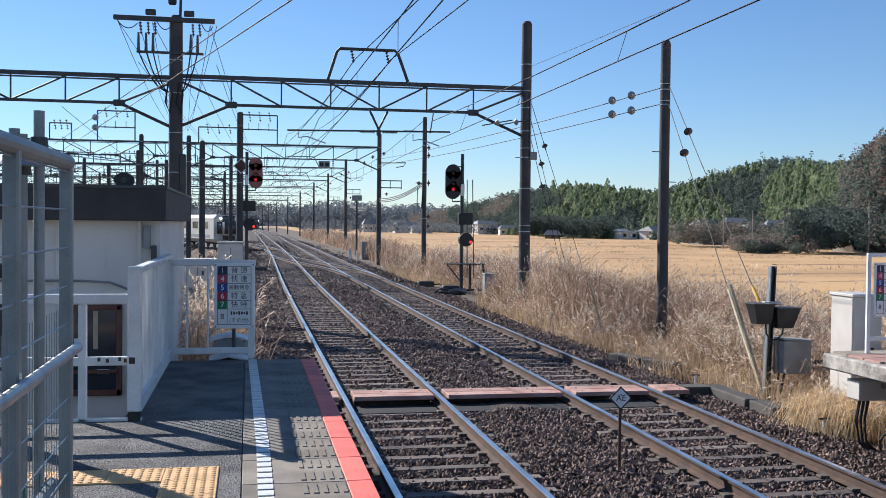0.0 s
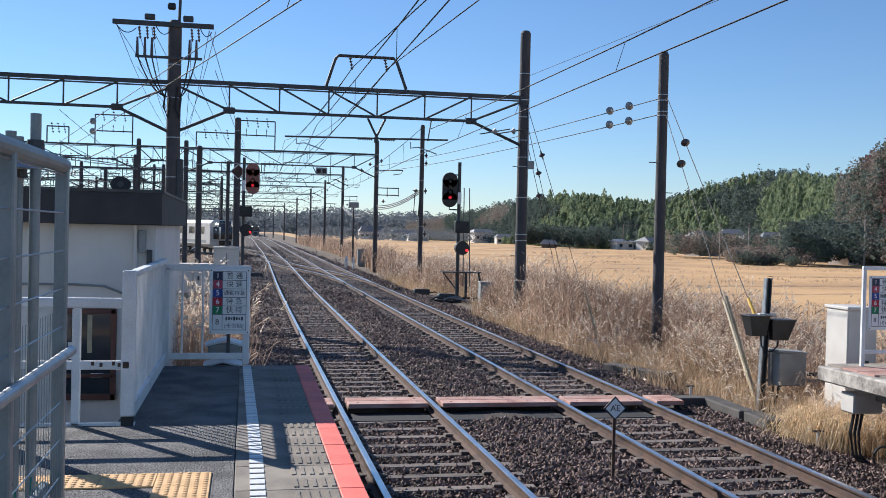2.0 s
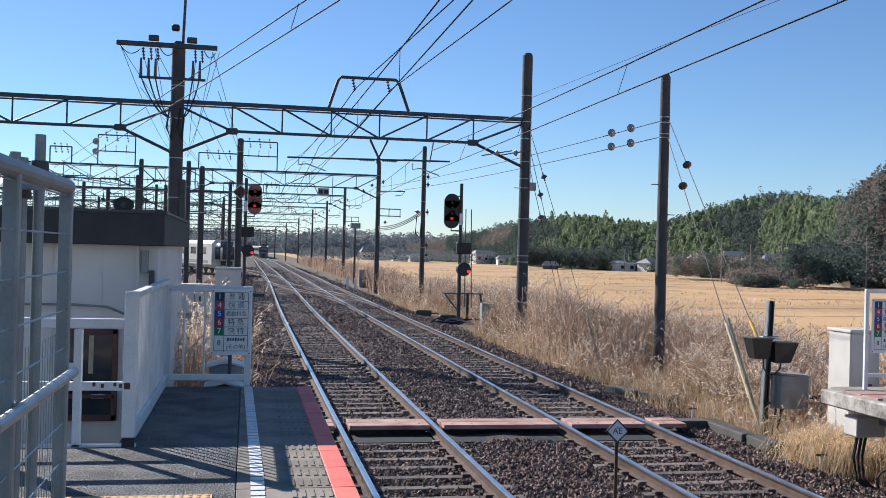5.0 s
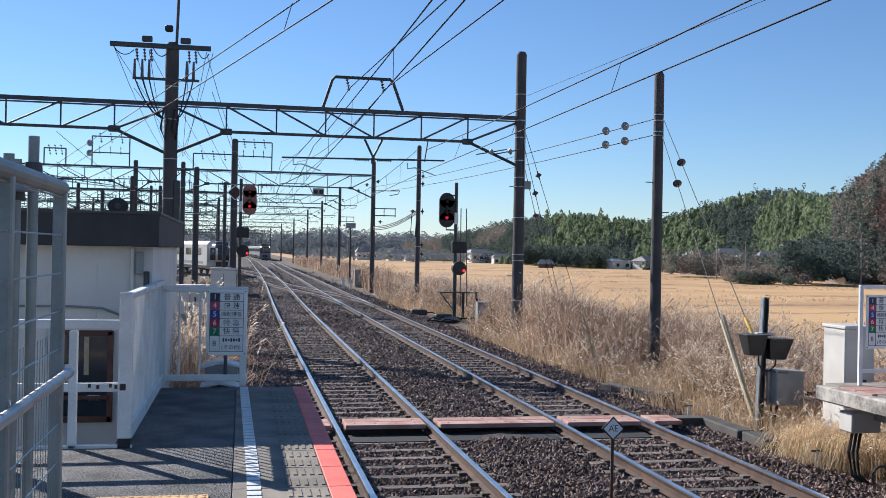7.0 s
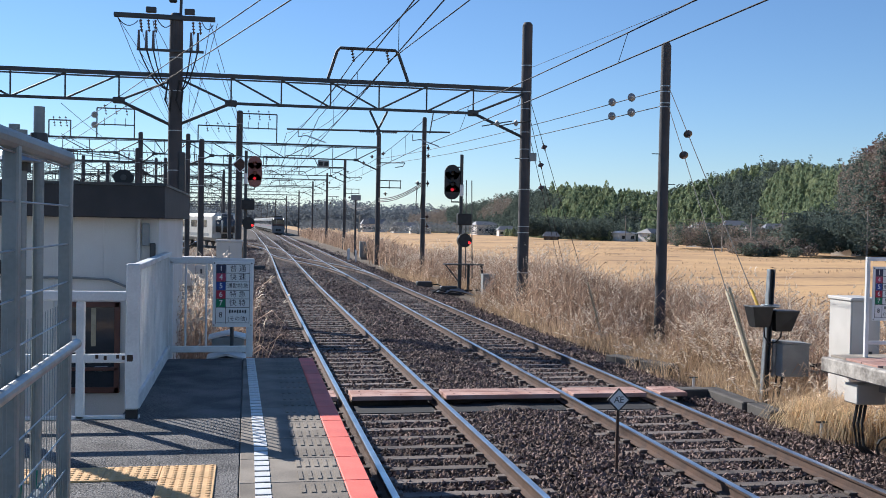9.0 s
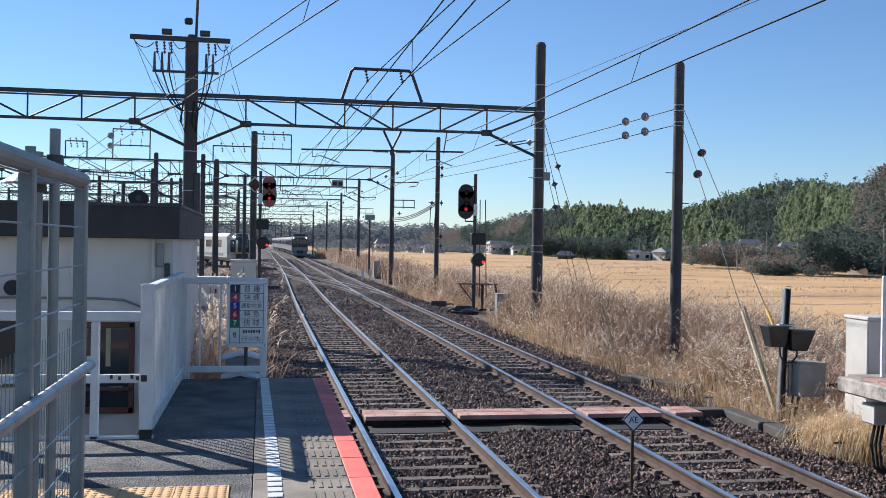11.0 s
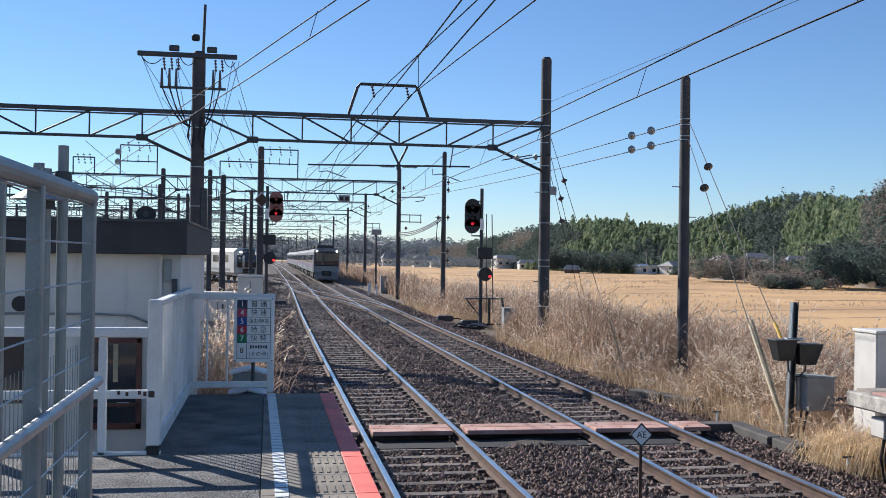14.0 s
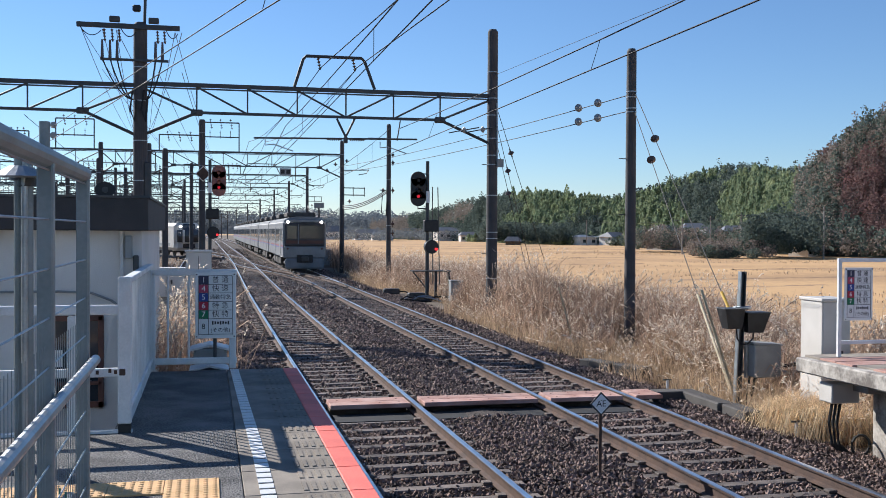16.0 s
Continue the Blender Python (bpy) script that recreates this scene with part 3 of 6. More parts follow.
far_gantry(71.9, 9.08, -24.0, 8.12, (-4.1, -7.24, -15.6), ((-13.17, -11.78, 9.24, 0), (-10.1, -7.66, 10.15, 9.05), (-3.44, -0.75, 9.23, 0), (-0.55, 1.9, 10.15, 9.15)))
far_gantry(92.0, -1.6, -34.0, 7.6, (-7.15, -14.0))
far_gantry(113.6, 10.6, -30.0, 8.85, (-9.8,), feeder=(3.99, 7.09, 10.05))
far_gantry(146.0, 11.1, -34.0, 8.8, (-11.0,), feeder=(3.98, 7.95, 9.9))
far_gantry(130.0, -3.0, -40.0, 8.0, (-18.0,))
far_gantry(165.0, -4.0, -44.0, 8.0, (-20.0,))
far_gantry(185.0, 11.5, -38.0, 9.0, (-13.0,), feeder=(4.2, 8.2, 10.1))
far_gantry(225.0, 11.0, -42.0, 8.6, (-14.0,))
far_gantry(265.0, 9.8, -46.0, 8.4, (-16.0,))
far_gantry(310.0, 8.2, -50.0, 8.2, (-18.0,))
far_gantry(360.0, 6.6, -54.0, 8.2, ())
far_gantry(410.0, 5.2, -60.0, 8.2, ())
ib = empty("indicator_box", "pale box with two dark panels on the gantry beam", "indicator", (8.17, 113.4, 8.9))
part("case", box(B(), (0, 0, 0.3), (1.25, 0.3, 0.8), bevel=0.04), "grey", ib)
for dx in (-0.3, 0.3):
    part("panel", box(B(), (dx, -0.16, 0.3), (0.42, 0.03, 0.42), bevel=0.01), "black", ib)
for z in (9.65, 8.97):
    bi = empty("strain_insulator", "large round strain insulator hung beside a wire frame", "insulator", (-10.2, 71.6, z), group="strain insulators")
    part("disc", ball_insulator(B(), (0, 0, 0), (0, 1, 0), 0.22), "lightporc", bi)

# slender poles: strain mast, cable pole, masts by the yard
pole_d = catenary_pole(10.86, 25.5, 7.65, 0.155, 0.13, (6.5, 6.35, 6.05, 5.95), "slender dark wooden strain pole with guy wires", steps=(4.7, 3.9, 3.2))
pole_e = catenary_pole(9.0, 52.4, 8.3, 0.13, 0.115, (7.0, 5.4, 3.0), "slender dark pole holding cable brackets")
part("bracket_arm", rod(B(), (-1.1, 0, 7.55), (0.7, 0, 7.55), 0.03, seg=6), "steel", pole_e)
part("cable_clamp", ball_insulator(B(), (-0.32, -0.1, 4.85), (1, 0, 0), 0.14), "steel", pole_e)
part("cable_loop", tube(B(), [(-0.35, -0.1, 4.6), (-0.4, -0.1, 3.7), (-0.15, -0.1, 3.5), (-0.1, -0.1, 4.3)], 0.035, 6), "rubber", pole_e)
for z in (4.85, 6.7, 6.3, 3.1, 2.6):
    part("pin_insulator", ball_insulator(B(), (0.22, 0, z), (0, 0, 1), 0.1), "porcelain", pole_e)
pole_f = catenary_pole(-0.54, 60.0, 9.07, 0.2, 0.18, (8.3, 6.4, 5.0), "weathered brown catenary pole by the yard throat")
pole_g = catenary_pole(9.6, 92.0, 5.0, 0.1, 0.08, (), "short thin cable pole among reeds")
part("transformer_box", box(B(), (0, 0, 5.0), (0.9, 0.4, 0.5), bevel=0.03), "grey", pole_g)
for x, y, h in ((-4.0, 62.0, 7.2), (-2.0, 45.0, 6.2), (-6.0, 58.0, 6.6), (-8.6, 66.0, 6.2)):
    catenary_pole(x, y, h, 0.14, 0.12, (h - 0.8, h - 2), "weathered catenary mast in the depot yard")


def guys():
    """Guy wires with strain insulators."""
    for (a, b, f, cover) in (((10.9, 25.4, 6.5), (9.41, 16.6, 0.3), 0.235, "yelpaint"), ((10.9, 25.4, 6.0), (8.7, 16.1, -0.1), 0.245, "bamboo"),
                             ((8.95, 31.9, 6.75), (12.9, 36.0, -1.0), 0.18, ""), ((8.95, 31.9, 6.2), (12.1, 36.0, -1.0), 0.2, ""), ((8.95, 31.9, 5.6), (11.9, 36.0, -1.0), 0.24, "")):
        g = empty("guy_wire", "taut steel guy wire with a round strain insulator", "guy wire", a, group="guy wires")
        a, b = Vector(a), Vector(b)
        part("strand", rod(B(), (0, 0, 0), b - a, 0.010, seg=5), "wire", g)
        part("insulator", ball_insulator(B(), (b - a) * f, b - a, 0.11), "porcelain", g)
        if cover == "yelpaint":
            part("cover", rod(B(), (b - a) * 0.80, (b - a) * 0.93, 0.032, seg=8), cover, g, "yellow plastic guy cover")
        elif cover:
            part("cover", rod(B(), (b - a) * 0.74, b - a, 0.028, seg=8), cover, g, "pale cane guy cover")


guys()


def wires():
    w = empty("overhead_wires", "overhead contact, messenger and feeder wires", "overhead wires")
    def wire(pts, r=0.011, name="wire"):
        part(name, tube(B(), pts, r, 4), "wire", w)
    gant = [-26, 31.9, 71.9, 113.6, 146, 185, 225, 265, 310, 360, 410]
    for knots, stag, first in ((TRACK_1, 0.12, (-0.26, -0.11)), (TRACK_2, -0.12, (-0.45, -0.45))):
        shift = [*first] + [stag if j % 2 else -stag for j in range(2, len(gant))]
        for i, (a, b) in enumerate(zip(gant, gant[1:])):
            pa, pb = (bend(knots, a) + shift[i], a), (bend(knots, b) + shift[i + 1], b)
            wire([(*pa, 5.18), (*pb, 5.18)], 0.011, "contact_wire")
            ma, mb = ((5.25, a), (5.70, b)) if (i == 0 and stag < 0) else (pa, pb)
            top = sag((*ma, 5.98), (*mb, 5.98), 0.4, 10)
            wire(top, 0.012, "messenger_wire")
            if a < 80:
                n = 10 if i < 2 else 6
                for k in range(1, n):
                    p = Vector((*ma, 5.98)).lerp(Vector((*mb, 5.98)), k / n) - Vector((0, 0, 0.4 * 4 * (k / n) * (1 - k / n)))
                    wire([p, (pa[0] + (pb[0] - pa[0]) * k / n, p.y, 5.18)], 0.005, "dropper")
    # feeders over the first gantry
    wire([(5.53, -26, 6.6), (3.58, 21, 7.52), (3.16, 31.9, 7.78)], 0.018, "feeder_wire")
    wire([(6.5, -26, 6.6), (4.62, 20.6, 7.51), (4.26, 31.9, 7.8)], 0.018, "feeder_wire")
    for x in (3.18, 4.3):
        wire(sag((x, 31.9, 7.78), (x - 0.6, 71.9, 8.9), 0.5), 0.016, "feeder_wire")
        wire(sag((x, 31.9, 7.78), (x - 1.7, 46.0, 6.1), 0.2), 0.014, "feeder_wire")
        for a, b in zip(gant[2:], gant[3:]):
            wire(sag((x - 0.6, a, 8.9), (x - 0.6, b, 8.9), 0.5), 0.016, "feeder_wire")
    # anchored wires
    for z, zz in ((6.43, 7.25), (6.0, 6.85)):
        wire(sag((10.86, 25.5, z), (8.8, 71.9, zz), 0.2, 10), 0.013, "anchor_wire")
    # high-voltage wires at the thick pole
    for a, b in (((4.56, 1.0, 6.4), (-9.3, 52.0, 6.4)), ((4.32, 1.0, 6.0), (-9.1, 52.0, 6.0))):
        wire(sag(a, b, 0.02), 0.013, "supply_wire")
    wire([(0.66, 15.3, 6.4), (0.55, 15.3, 6.0)], 0.006, "dropper")
    wire([(8.85, 31.7, 7.8), (9.48, 23.95, 7.8), (12.0, -4.0, 7.8)], 0.007, "ground_wire")
    for i, x in enumerate((-3.9, -3.3, -2.9, -1.7, -1.2, -1.0)):
        wire(sag((x, 31.9, 8.7), (x - 1.0 - 0.5 * i, 71.9, 8.9), 0.6), 0.010, "supply_wire")
        wire(sag((x, 31.9, 8.7 - 1.2 * (i % 2)), (x + 2.6, 113.6, 8.8), 1.0), 0.010, "supply_wire")
        wire(sag((x - 9, 31.9, 6.2 - 0.1 * i), (x - 3.5, 71.9, 6.7), 0.4), 0.010, "depot_wire")
    for x in (-5.5, -9.5, -14.0):
        for a, b in zip(gant[1:7], gant[2:8]):
            wire(sag((x, a, 6.1), (x - 0.6, b, 6.1), 0.3), 0.011, "depot_wire")
            wire([(x, a, 5.2), (x - 0.6, b, 5.2)], 0.010, "depot_wire")
    # cable bundle right of the line
    for k in range(3):
        wire(sag((9.0, 52.4, 4.95 - 0.08 * k), (9.1, 71.9, 4.5 - 0.12 * k), 0.28), 0.03, "cable")
        wire(sag((9.1, 71.9, 4.5 - 0.12 * k), (10.6, 113.6, 5.6 - 0.15 * k), 0.9), 0.025, "cable")


wires()
for x, y, z in ((9.95, 27.9, 6.25), (9.75, 28.9, 6.22), (9.95, 27.9, 5.83), (9.75, 28.9, 5.82)):
    t = empty("strain_insulator", "round strain insulator on an anchored wire", "insulator", (x + 0.55, y - 0.9, z + 0.12), group="strain insulators")
    part("disc", ball_insulator(B(), (0, 0, 0), (-0.05, 1, 0.0), 0.12), "lightporc", t)


# ---- signals ----
def signal_post(x, y, h, zs, label, side=-1, ladder=True, lowers=True, plate="black"):
    s = empty("railway_signal", label, "railway signal", (x, y, 0), group="railway signals")
    part("post", rod(B(), (0, 0, -0.8), (0, 0, h), 0.085, 0.075, 12), "steel", s)
    hx = side * 0.42
    bm = B()
    for i in range(2):
        rod(bm, (hx, -0.1, zs - 0.42 + 0.84 * i), (hx, 0.02, zs - 0.42 + 0.84 * i), 0.33, seg=24)
    box(bm, (hx, -0.04, zs), (0.66, 0.12, 0.84))
    head = part("target_plate", bm, plate, s, "dark oval signal target")
    for k, z in enumerate((zs + 0.36, zs + 0.13, zs - 0.1, zs - 0.33)):
        part("lens", rod(B(), (hx, -0.15, z), (hx, -0.1, z), 0.07, seg=16), "dimred" if k == 3 else plate, head, "dimly lit red lens" if k == 3 else "")
        bm = B()
        bmesh.ops.create_cone(bm, cap_ends=False, segments=16, radius1=0.11, radius2=0.11, depth=0.22, matrix=Matrix.Translation((hx, -0.21, z)) @ Matrix.Rotation(radians(90), 4, "X"))
        bmesh.ops.delete(bm, geom=[v for v in bm.verts if v.co.z < z - 0.03], context="VERTS")
        part("hood", bm, plate, head)
    part("head_bracket", tube(B(), [(0, 0, zs + 0.65), (hx, 0.02, zs + 0.65), (hx, 0.02, zs + 0.4)], 0.03, 6), "steel", s)
    part("foot_bracket", tube(B(), [(0, 0, zs - 0.85), (hx, 0.0, zs - 0.85), (hx, 0.0, zs - 0.6)], 0.035, 6), "steel", s)
    if lowers:
        part("indicator_box", box(B(), (0.12, -0.14, zs - 1.6), (0.62, 0.34, 0.5), bevel=0.03), "black", s)
        part("repeater_lamp", rod(B(), (0.15, -0.25, zs - 2.5), (0.15, 0.1, zs - 2.5), 0.3, seg=16), "black", s)
        part("marker_lamp", rod(B(), (0.34, -0.29, zs - 2.6), (0.34, -0.24, zs - 2.6), 0.06, seg=12), "redglow", s, "small lit red lamp")
    if ladder:
        for dx in (0.3, 0.6):
            part("rail", rod(B(), (dx, 0.2, 0.4), (dx * 0.8, 0.1, zs + 0.1), 0.022, seg=6), "steel", s)
        part("work_platform", box(B(), (0.15, 0, 1.0), (1.7, 0.6, 0.05)), "steel", s)
        part("strut", rod(B(), (-0.65, 0, 1.0), (0, 0, 0.2), 0.03, seg=6), "steel", s)
        part("second_post", rod(B(), (0.42, 0.15, -0.8), (0.42, 0.15, 1.0), 0.06, seg=10), "steel", s)
        part("lean_strut", rod(B(), (0.95, 0, 1.0), (1.2, 0, -0.7), 0.05, seg=8), "steel", s)
    part("number_plate", box(B(), (0.0, -0.1, zs - 0.35), (0.16, 0.02, 0.5)), "signwhite", s, "small blank white plate")
    return s


signal_post(9.05, 43.0, 5.75, 4.55, "black colour-light signal on a post among reeds")
sig2 = signal_post(-0.12, 50.0, 6.1, 5.1, "dark colour-light signal by the yard, reddish glare painted on its head", 1, False, plate="redplate")
sig2["category"] = "railway signal"
dm = empty("diamond_board", "dark diamond marker board with a pale rim on a pole", "sign", (-0.47, 59.72, 5.94))
part("plate", box(B(), (0, 0, 0), (0.6, 0.02, 0.6), Matrix.Rotation(radians(45), 3, "Y")), "rust", dm)
for a in range(4):
    m = Matrix.Rotation(radians(45 + 90 * a), 3, "Y")
    part("rim", box(B(), m @ Vector((0.3, -0.015, 0)), (0.04, 0.02, 0.64), m), "signwhite", dm)
part("clamp", box(B(), (0, 0.06, 0), (0.3, 0.12, 0.08)), "steel", dm)


# ---- writing ----
def lettering(text, size, material, parent, m, name="writing"):
    """Text in the built-in font as a thin mesh, at the pose m in its parent's space; it faces the way m's z points."""
    cu = bpy.data.curves.new("writing", "FONT")
    cu.body, cu.size, cu.extrude, cu.align_x, cu.align_y, cu.resolution_u = text, size, 0.001, "CENTER", "CENTER", 3
    tmp = bpy.data.objects.new("writing", cu)
    me = bpy.data.meshes.new_from_object(tmp)
    bpy.data.objects.remove(tmp)
    me.materials.append(M[material])
    ob = new(name, me)
    ob.parent = parent
    ob.matrix_basis = m
    return ob


def stop_board(loc, rz=0.0, label="white train stop board with coloured car numbers on a fence"):
    """A board with six rows: a coloured number cell and a word."""
    s = empty("stop_board", label, "sign", loc, rz, group="stop boards")
    w, h = 0.43, 0.72
    part("board", box(B(), (0, 0, 0), (w, 0.018, h), bevel=0.004), "signwhite", s)
    rows = (("1", "navy", "普 通"), ("4", "pinkred", "快 速"), ("5", "blue", "通勤特急"), ("6", "crimson", "特 急"), ("7", "green", "快 特"), ("8", "", "(その他)"))
    top, step = h / 2 - 0.035, 0.094
    for z in [top - step * k for k in range(6)] + [-h / 2 + 0.045]:
        part("ruled_line", box(B(), (0.0, -0.0105, z), (w - 0.07, 0.003, 0.005)), "ink", s)
    for x in (-w / 2 + 0.035, -0.075, w / 2 - 0.035):
        part("ruled_line", box(B(), (x, -0.0108, 0.0), (0.005, 0.003, h - 0.075)), "ink", s)
    for k, (num, colour, word) in enumerate(rows):
        z = top - step * (k + 0.5) if k < 5 else (top - step * 5 - h / 2 + 0.045) / 2
        if colour:
            part("number_cell", box(B(), (-0.128, -0.010, z), (0.098, 0.003, step - 0.006)), colour, s)
        lettering(num, 0.085, "signwhite" if colour else "ink", s, pose(-0.128, -0.0135, z, 90))
        lettering(word, 0.078 if len(word) < 4 else 0.058, "ink", s, pose(0.052, -0.0115, z if k < 5 else z - 0.042, 90))
    for k in range(7):
        part("name_bar", box(B(), (-0.03 + k * 0.028, -0.0105, top - step * 5 - 0.045), (0.018, 0.003, 0.04 - 0.008 * (k % 3))), "ink", s)
    for x in (-0.2, 0.2):
        for z in (-0.34, 0.34):
            part("bolt", rod(B(), (x, -0.015, z), (x, 0, z), 0.008, seg=8), "black", s)
    return s


# ---- things at the platform end ----
def end_fence():
    f = empty("end_fence", "pale grey tubular fence closing the platform end", "fence", (0, 11.42, PLAT_Z))
    for x in (-0.83, 0.03):
        part("post", box(B(), (x, 0, 0.53), (0.075, 0.06, 1.06), bevel=0.008), "white", f)
    part("top_rail", box(B(), (-0.4, 0, 1.06), (0.95, 0.06, 0.065), bevel=0.008), "white", f)
    part("bottom_rail", box(B(), (-0.4, 0, 0.09), (0.95, 0.05, 0.07), bevel=0.008), "white", f)
    for x in (-0.66, -0.44):
        part("bar", rod(B(), (x, 0, 0.1), (x, 0, 1.05), 0.012, seg=8), "white", f)
    part("sign_support", rod(B(), (-0.16, 0.02, 0.1), (-0.16, 0.02, 0.5), 0.02, seg=8), "steel", f)


end_fence()
stop_board((-0.155, 11.375, 1.90))
def equipment_cover(x, y, z, w):
    c = empty("equipment_cover", "small dark trackside box with a white gabled lid", "cover", (x, y, -0.3), group="equipment covers")
    part("body", box(B(), (0, 0, (z + 0.3) / 2), (w * 0.85, 0.34, z + 0.3), bevel=0.01), "grey", c)
    bm = B()
    for s in (-1, 1):
        box(bm, (s * w * 0.25, 0, z + 0.335), (w * 0.53, 0.42, 0.022), Matrix.Rotation(radians(s * 14), 3, "Y"))
    part("gabled_lid", bm, "white", c, "white gabled lid")
    part("gable_end", box(B(), (0, -0.19, z + 0.30), (w * 0.7, 0.02, 0.04)), "grey", c)


equipment_cover(-0.21, 12.2, 1.33, 0.44)
equipment_cover(-0.22, 11.75, 1.15, 0.42)


def panel_fence():
    f = empty("bar_fence", "white close-set vertical bar fence along the platform side", "fence", (-0.845, 7.95, PLAT_Z))
    part("end_post", box(B(), (0.0, 0.0, 0.62), (0.10, 0.08, 1.10), bevel=0.01), "white", f)
    part("foot", box(B(), (0.0, 0.0, 0.035), (0.09, 0.07, 0.07)), "black", f)
    for i in range(31):
        part("bar", box(B(), (0.0, 0.12 + 0.1075 * i, 0.63), (0.015, 0.012, 0.98)), "white", f)
    part("cap_rail", box(B(), (0, 1.7, 1.135), (0.075, 3.42, 0.045), bevel=0.006), "white", f)
    part("base_rail", box(B(), (0, 1.7, 0.115), (0.06, 3.40, 0.05), bevel=0.006), "white", f)
    part("kick_plate", box(B(), (0.0, 1.7, 0.045), (0.03, 3.3, 0.09)), "white", f)
    for k in range(3):
        part("line_post", box(B(), (-0.002, 0.07 + 1.61 * k, 0.56), (0.045, 0.045, 1.12)), "white", f)


panel_fence()


def pipe_gate():
    g = empty("pipe_gate", "white painted square-tube gate with rust spots", "gate", (-1.22, 7.95, PLAT_Z))
    part("post", box(B(), (0, 0, 0.44), (0.06, 0.06, 0.88), bevel=0.006), "white", g)
    part("post", box(B(), (-1.4, 0, 0.44), (0.06, 0.06, 0.88), bevel=0.006), "white", g)
    part("top_rail", box(B(), (-0.62, 0, 0.925), (2.05, 0.07, 0.07), bevel=0.008), "white", g)
    part("middle_rail", box(B(), (-0.62, 0, 0.455), (2.05, 0.045, 0.065), bevel=0.006), "white", g)
    part("threshold", box(B(), (-0.62, 0, 0.012), (2.1, 0.06, 0.02)), "white", g)
    for k, x in enumerate((0.12, 0.18, 0.27, 0.31, 0.36)):
        part("rust_spot", box(B(), (x, -0.0235, 0.47 - 0.01 * (k % 2)), (0.022, 0.003, 0.03), bevel=0.001), "rust", g)
    part("gate_post", box(B(), (-0.93, 0.0, 1.2), (0.11, 0.11, 2.4), bevel=0.01), "white", g)
    part("latch", box(B(), (0.36, -0.035, 0.46), (0.045, 0.02, 0.05), bevel=0.005), "rust", g)


pipe_gate()


def hut():
    h = empty("trackside_hut", "off-white rendered hut with a dark flat roof", "hut", (0, 0, 0))
    h.matrix_basis = Matrix.Translation((0, 10.53, 0.672)) @ Matrix.Scale(0.752, 4)
    x0, x1, d = -6.2, -1.17, 5.0
    part("wall", box(B(), ((x0 + x1) / 2, 0.12, 0.74), (x1 - x0, 0.24, 3.98)), "offwhite", h)
    part("wall", box(B(), ((x0 + x1) / 2, d, 1.5), (x1 - x0, 0.24, 2.46)), "offwhite", h)
    part("wall", box(B(), (x1 - 0.12, d / 2, 0.74), (0.236, d - 0.26, 3.98)), "offwhite", h)
    part("wall", box(B(), (x0 + 0.12, d / 2, 0.74), (0.236, d - 0.26, 3.98)), "offwhite", h)
    part("plinth", box(B(), ((x0 + x1) / 2, d / 2, -1.0), (x1 - x0 + 0.06, d + 0.3, 0.6), bevel=0.01), "concrete", h)
    part("roof_slab", box(B(), ((x0 + x1) / 2, d / 2 - 0.05, 2.93), (x1 - x0 + 0.2, d + 0.5, 0.43), bevel=0.012), "roof", h, "dark metal roof fascia")
    part("roof_trim", box(B(), ((x0 + x1) / 2, d / 2 - 0.05, 3.155), (x1 - x0 + 0.24, d + 0.54, 0.035)), "steel", h)
    w = part("window", box(B(), (-2.02, -0.02, 1.0), (0.66, 0.05, 1.12)), "glass", h, "dark window with things behind it")
    for a, b in (((-2.02, 1.57), (0.74, 0.07)), ((-2.02, 0.44), (0.74, 0.08)), ((-2.36, 1.0), (0.07, 1.2)), ((-1.68, 1.0), (0.07, 1.2)), ((-2.0, 0.72), (0.66, 0.05))):
        part("window_frame", box(B(), (a[0], -0.045, a[1]), (b[0], 0.07, b[1]), bevel=0.006), "brown", w, "red-brown frame")
    part("curtain_strip", box(B(), (-1.98, -0.05, 1.27), (0.06, 0.012, 0.5)), "bamboo", w)
    part("paper_notice", box(B(), (-1.88, -0.05, 0.72), (0.16, 0.012, 0.06)), "signwhite", w)
    part("paper_notice", box(B(), (-2.2, -0.05, 1.05), (0.1, 0.012, 0.22)), "signwhite", w)
    w2 = part("window", box(B(), (-3.6, -0.02, 1.2), (1.0, 0.05, 0.9)), "glass", h)
    part("window_frame", box(B(), (-3.6, -0.045, 1.2), (0.05, 0.06, 0.9)), "brown", w2)
    part("conduit", tube(B(), [(-4.5, -0.05, 1.92), (-2.2, -0.05, 1.92), (-1.8, -0.05, 1.9), (-1.55, -0.06, 1.8), (-1.42, -0.06, 1.7)], 0.018, 6), "grey", h)
    part("downpipe", rod(B(), (-1.42, -0.06, 0.3), (-1.42, -0.06, 2.7), 0.03, seg=8), "offwhite", h)
    part("meter_box", box(B(), (-1.33, -0.07, 2.5), (0.09, 0.12, 0.3), bevel=0.01), "grey", h)
    part("meter_box", box(B(), (-1.24, -0.05, 2.27), (0.07, 0.08, 0.24), bevel=0.01), "steel", h)
    part("wall_lamp", rod(B(), (-3.18, -0.12, 2.05), (-3.18, 0, 2.05), 0.1, seg=16), "black", h)
    for k in range(7):
        x = -5.6 + 0.62 * k
        part("cladding_batten", box(B(), (x, -0.01, 1.9), (0.02, 0.015, 1.6)), "offwhite", h)


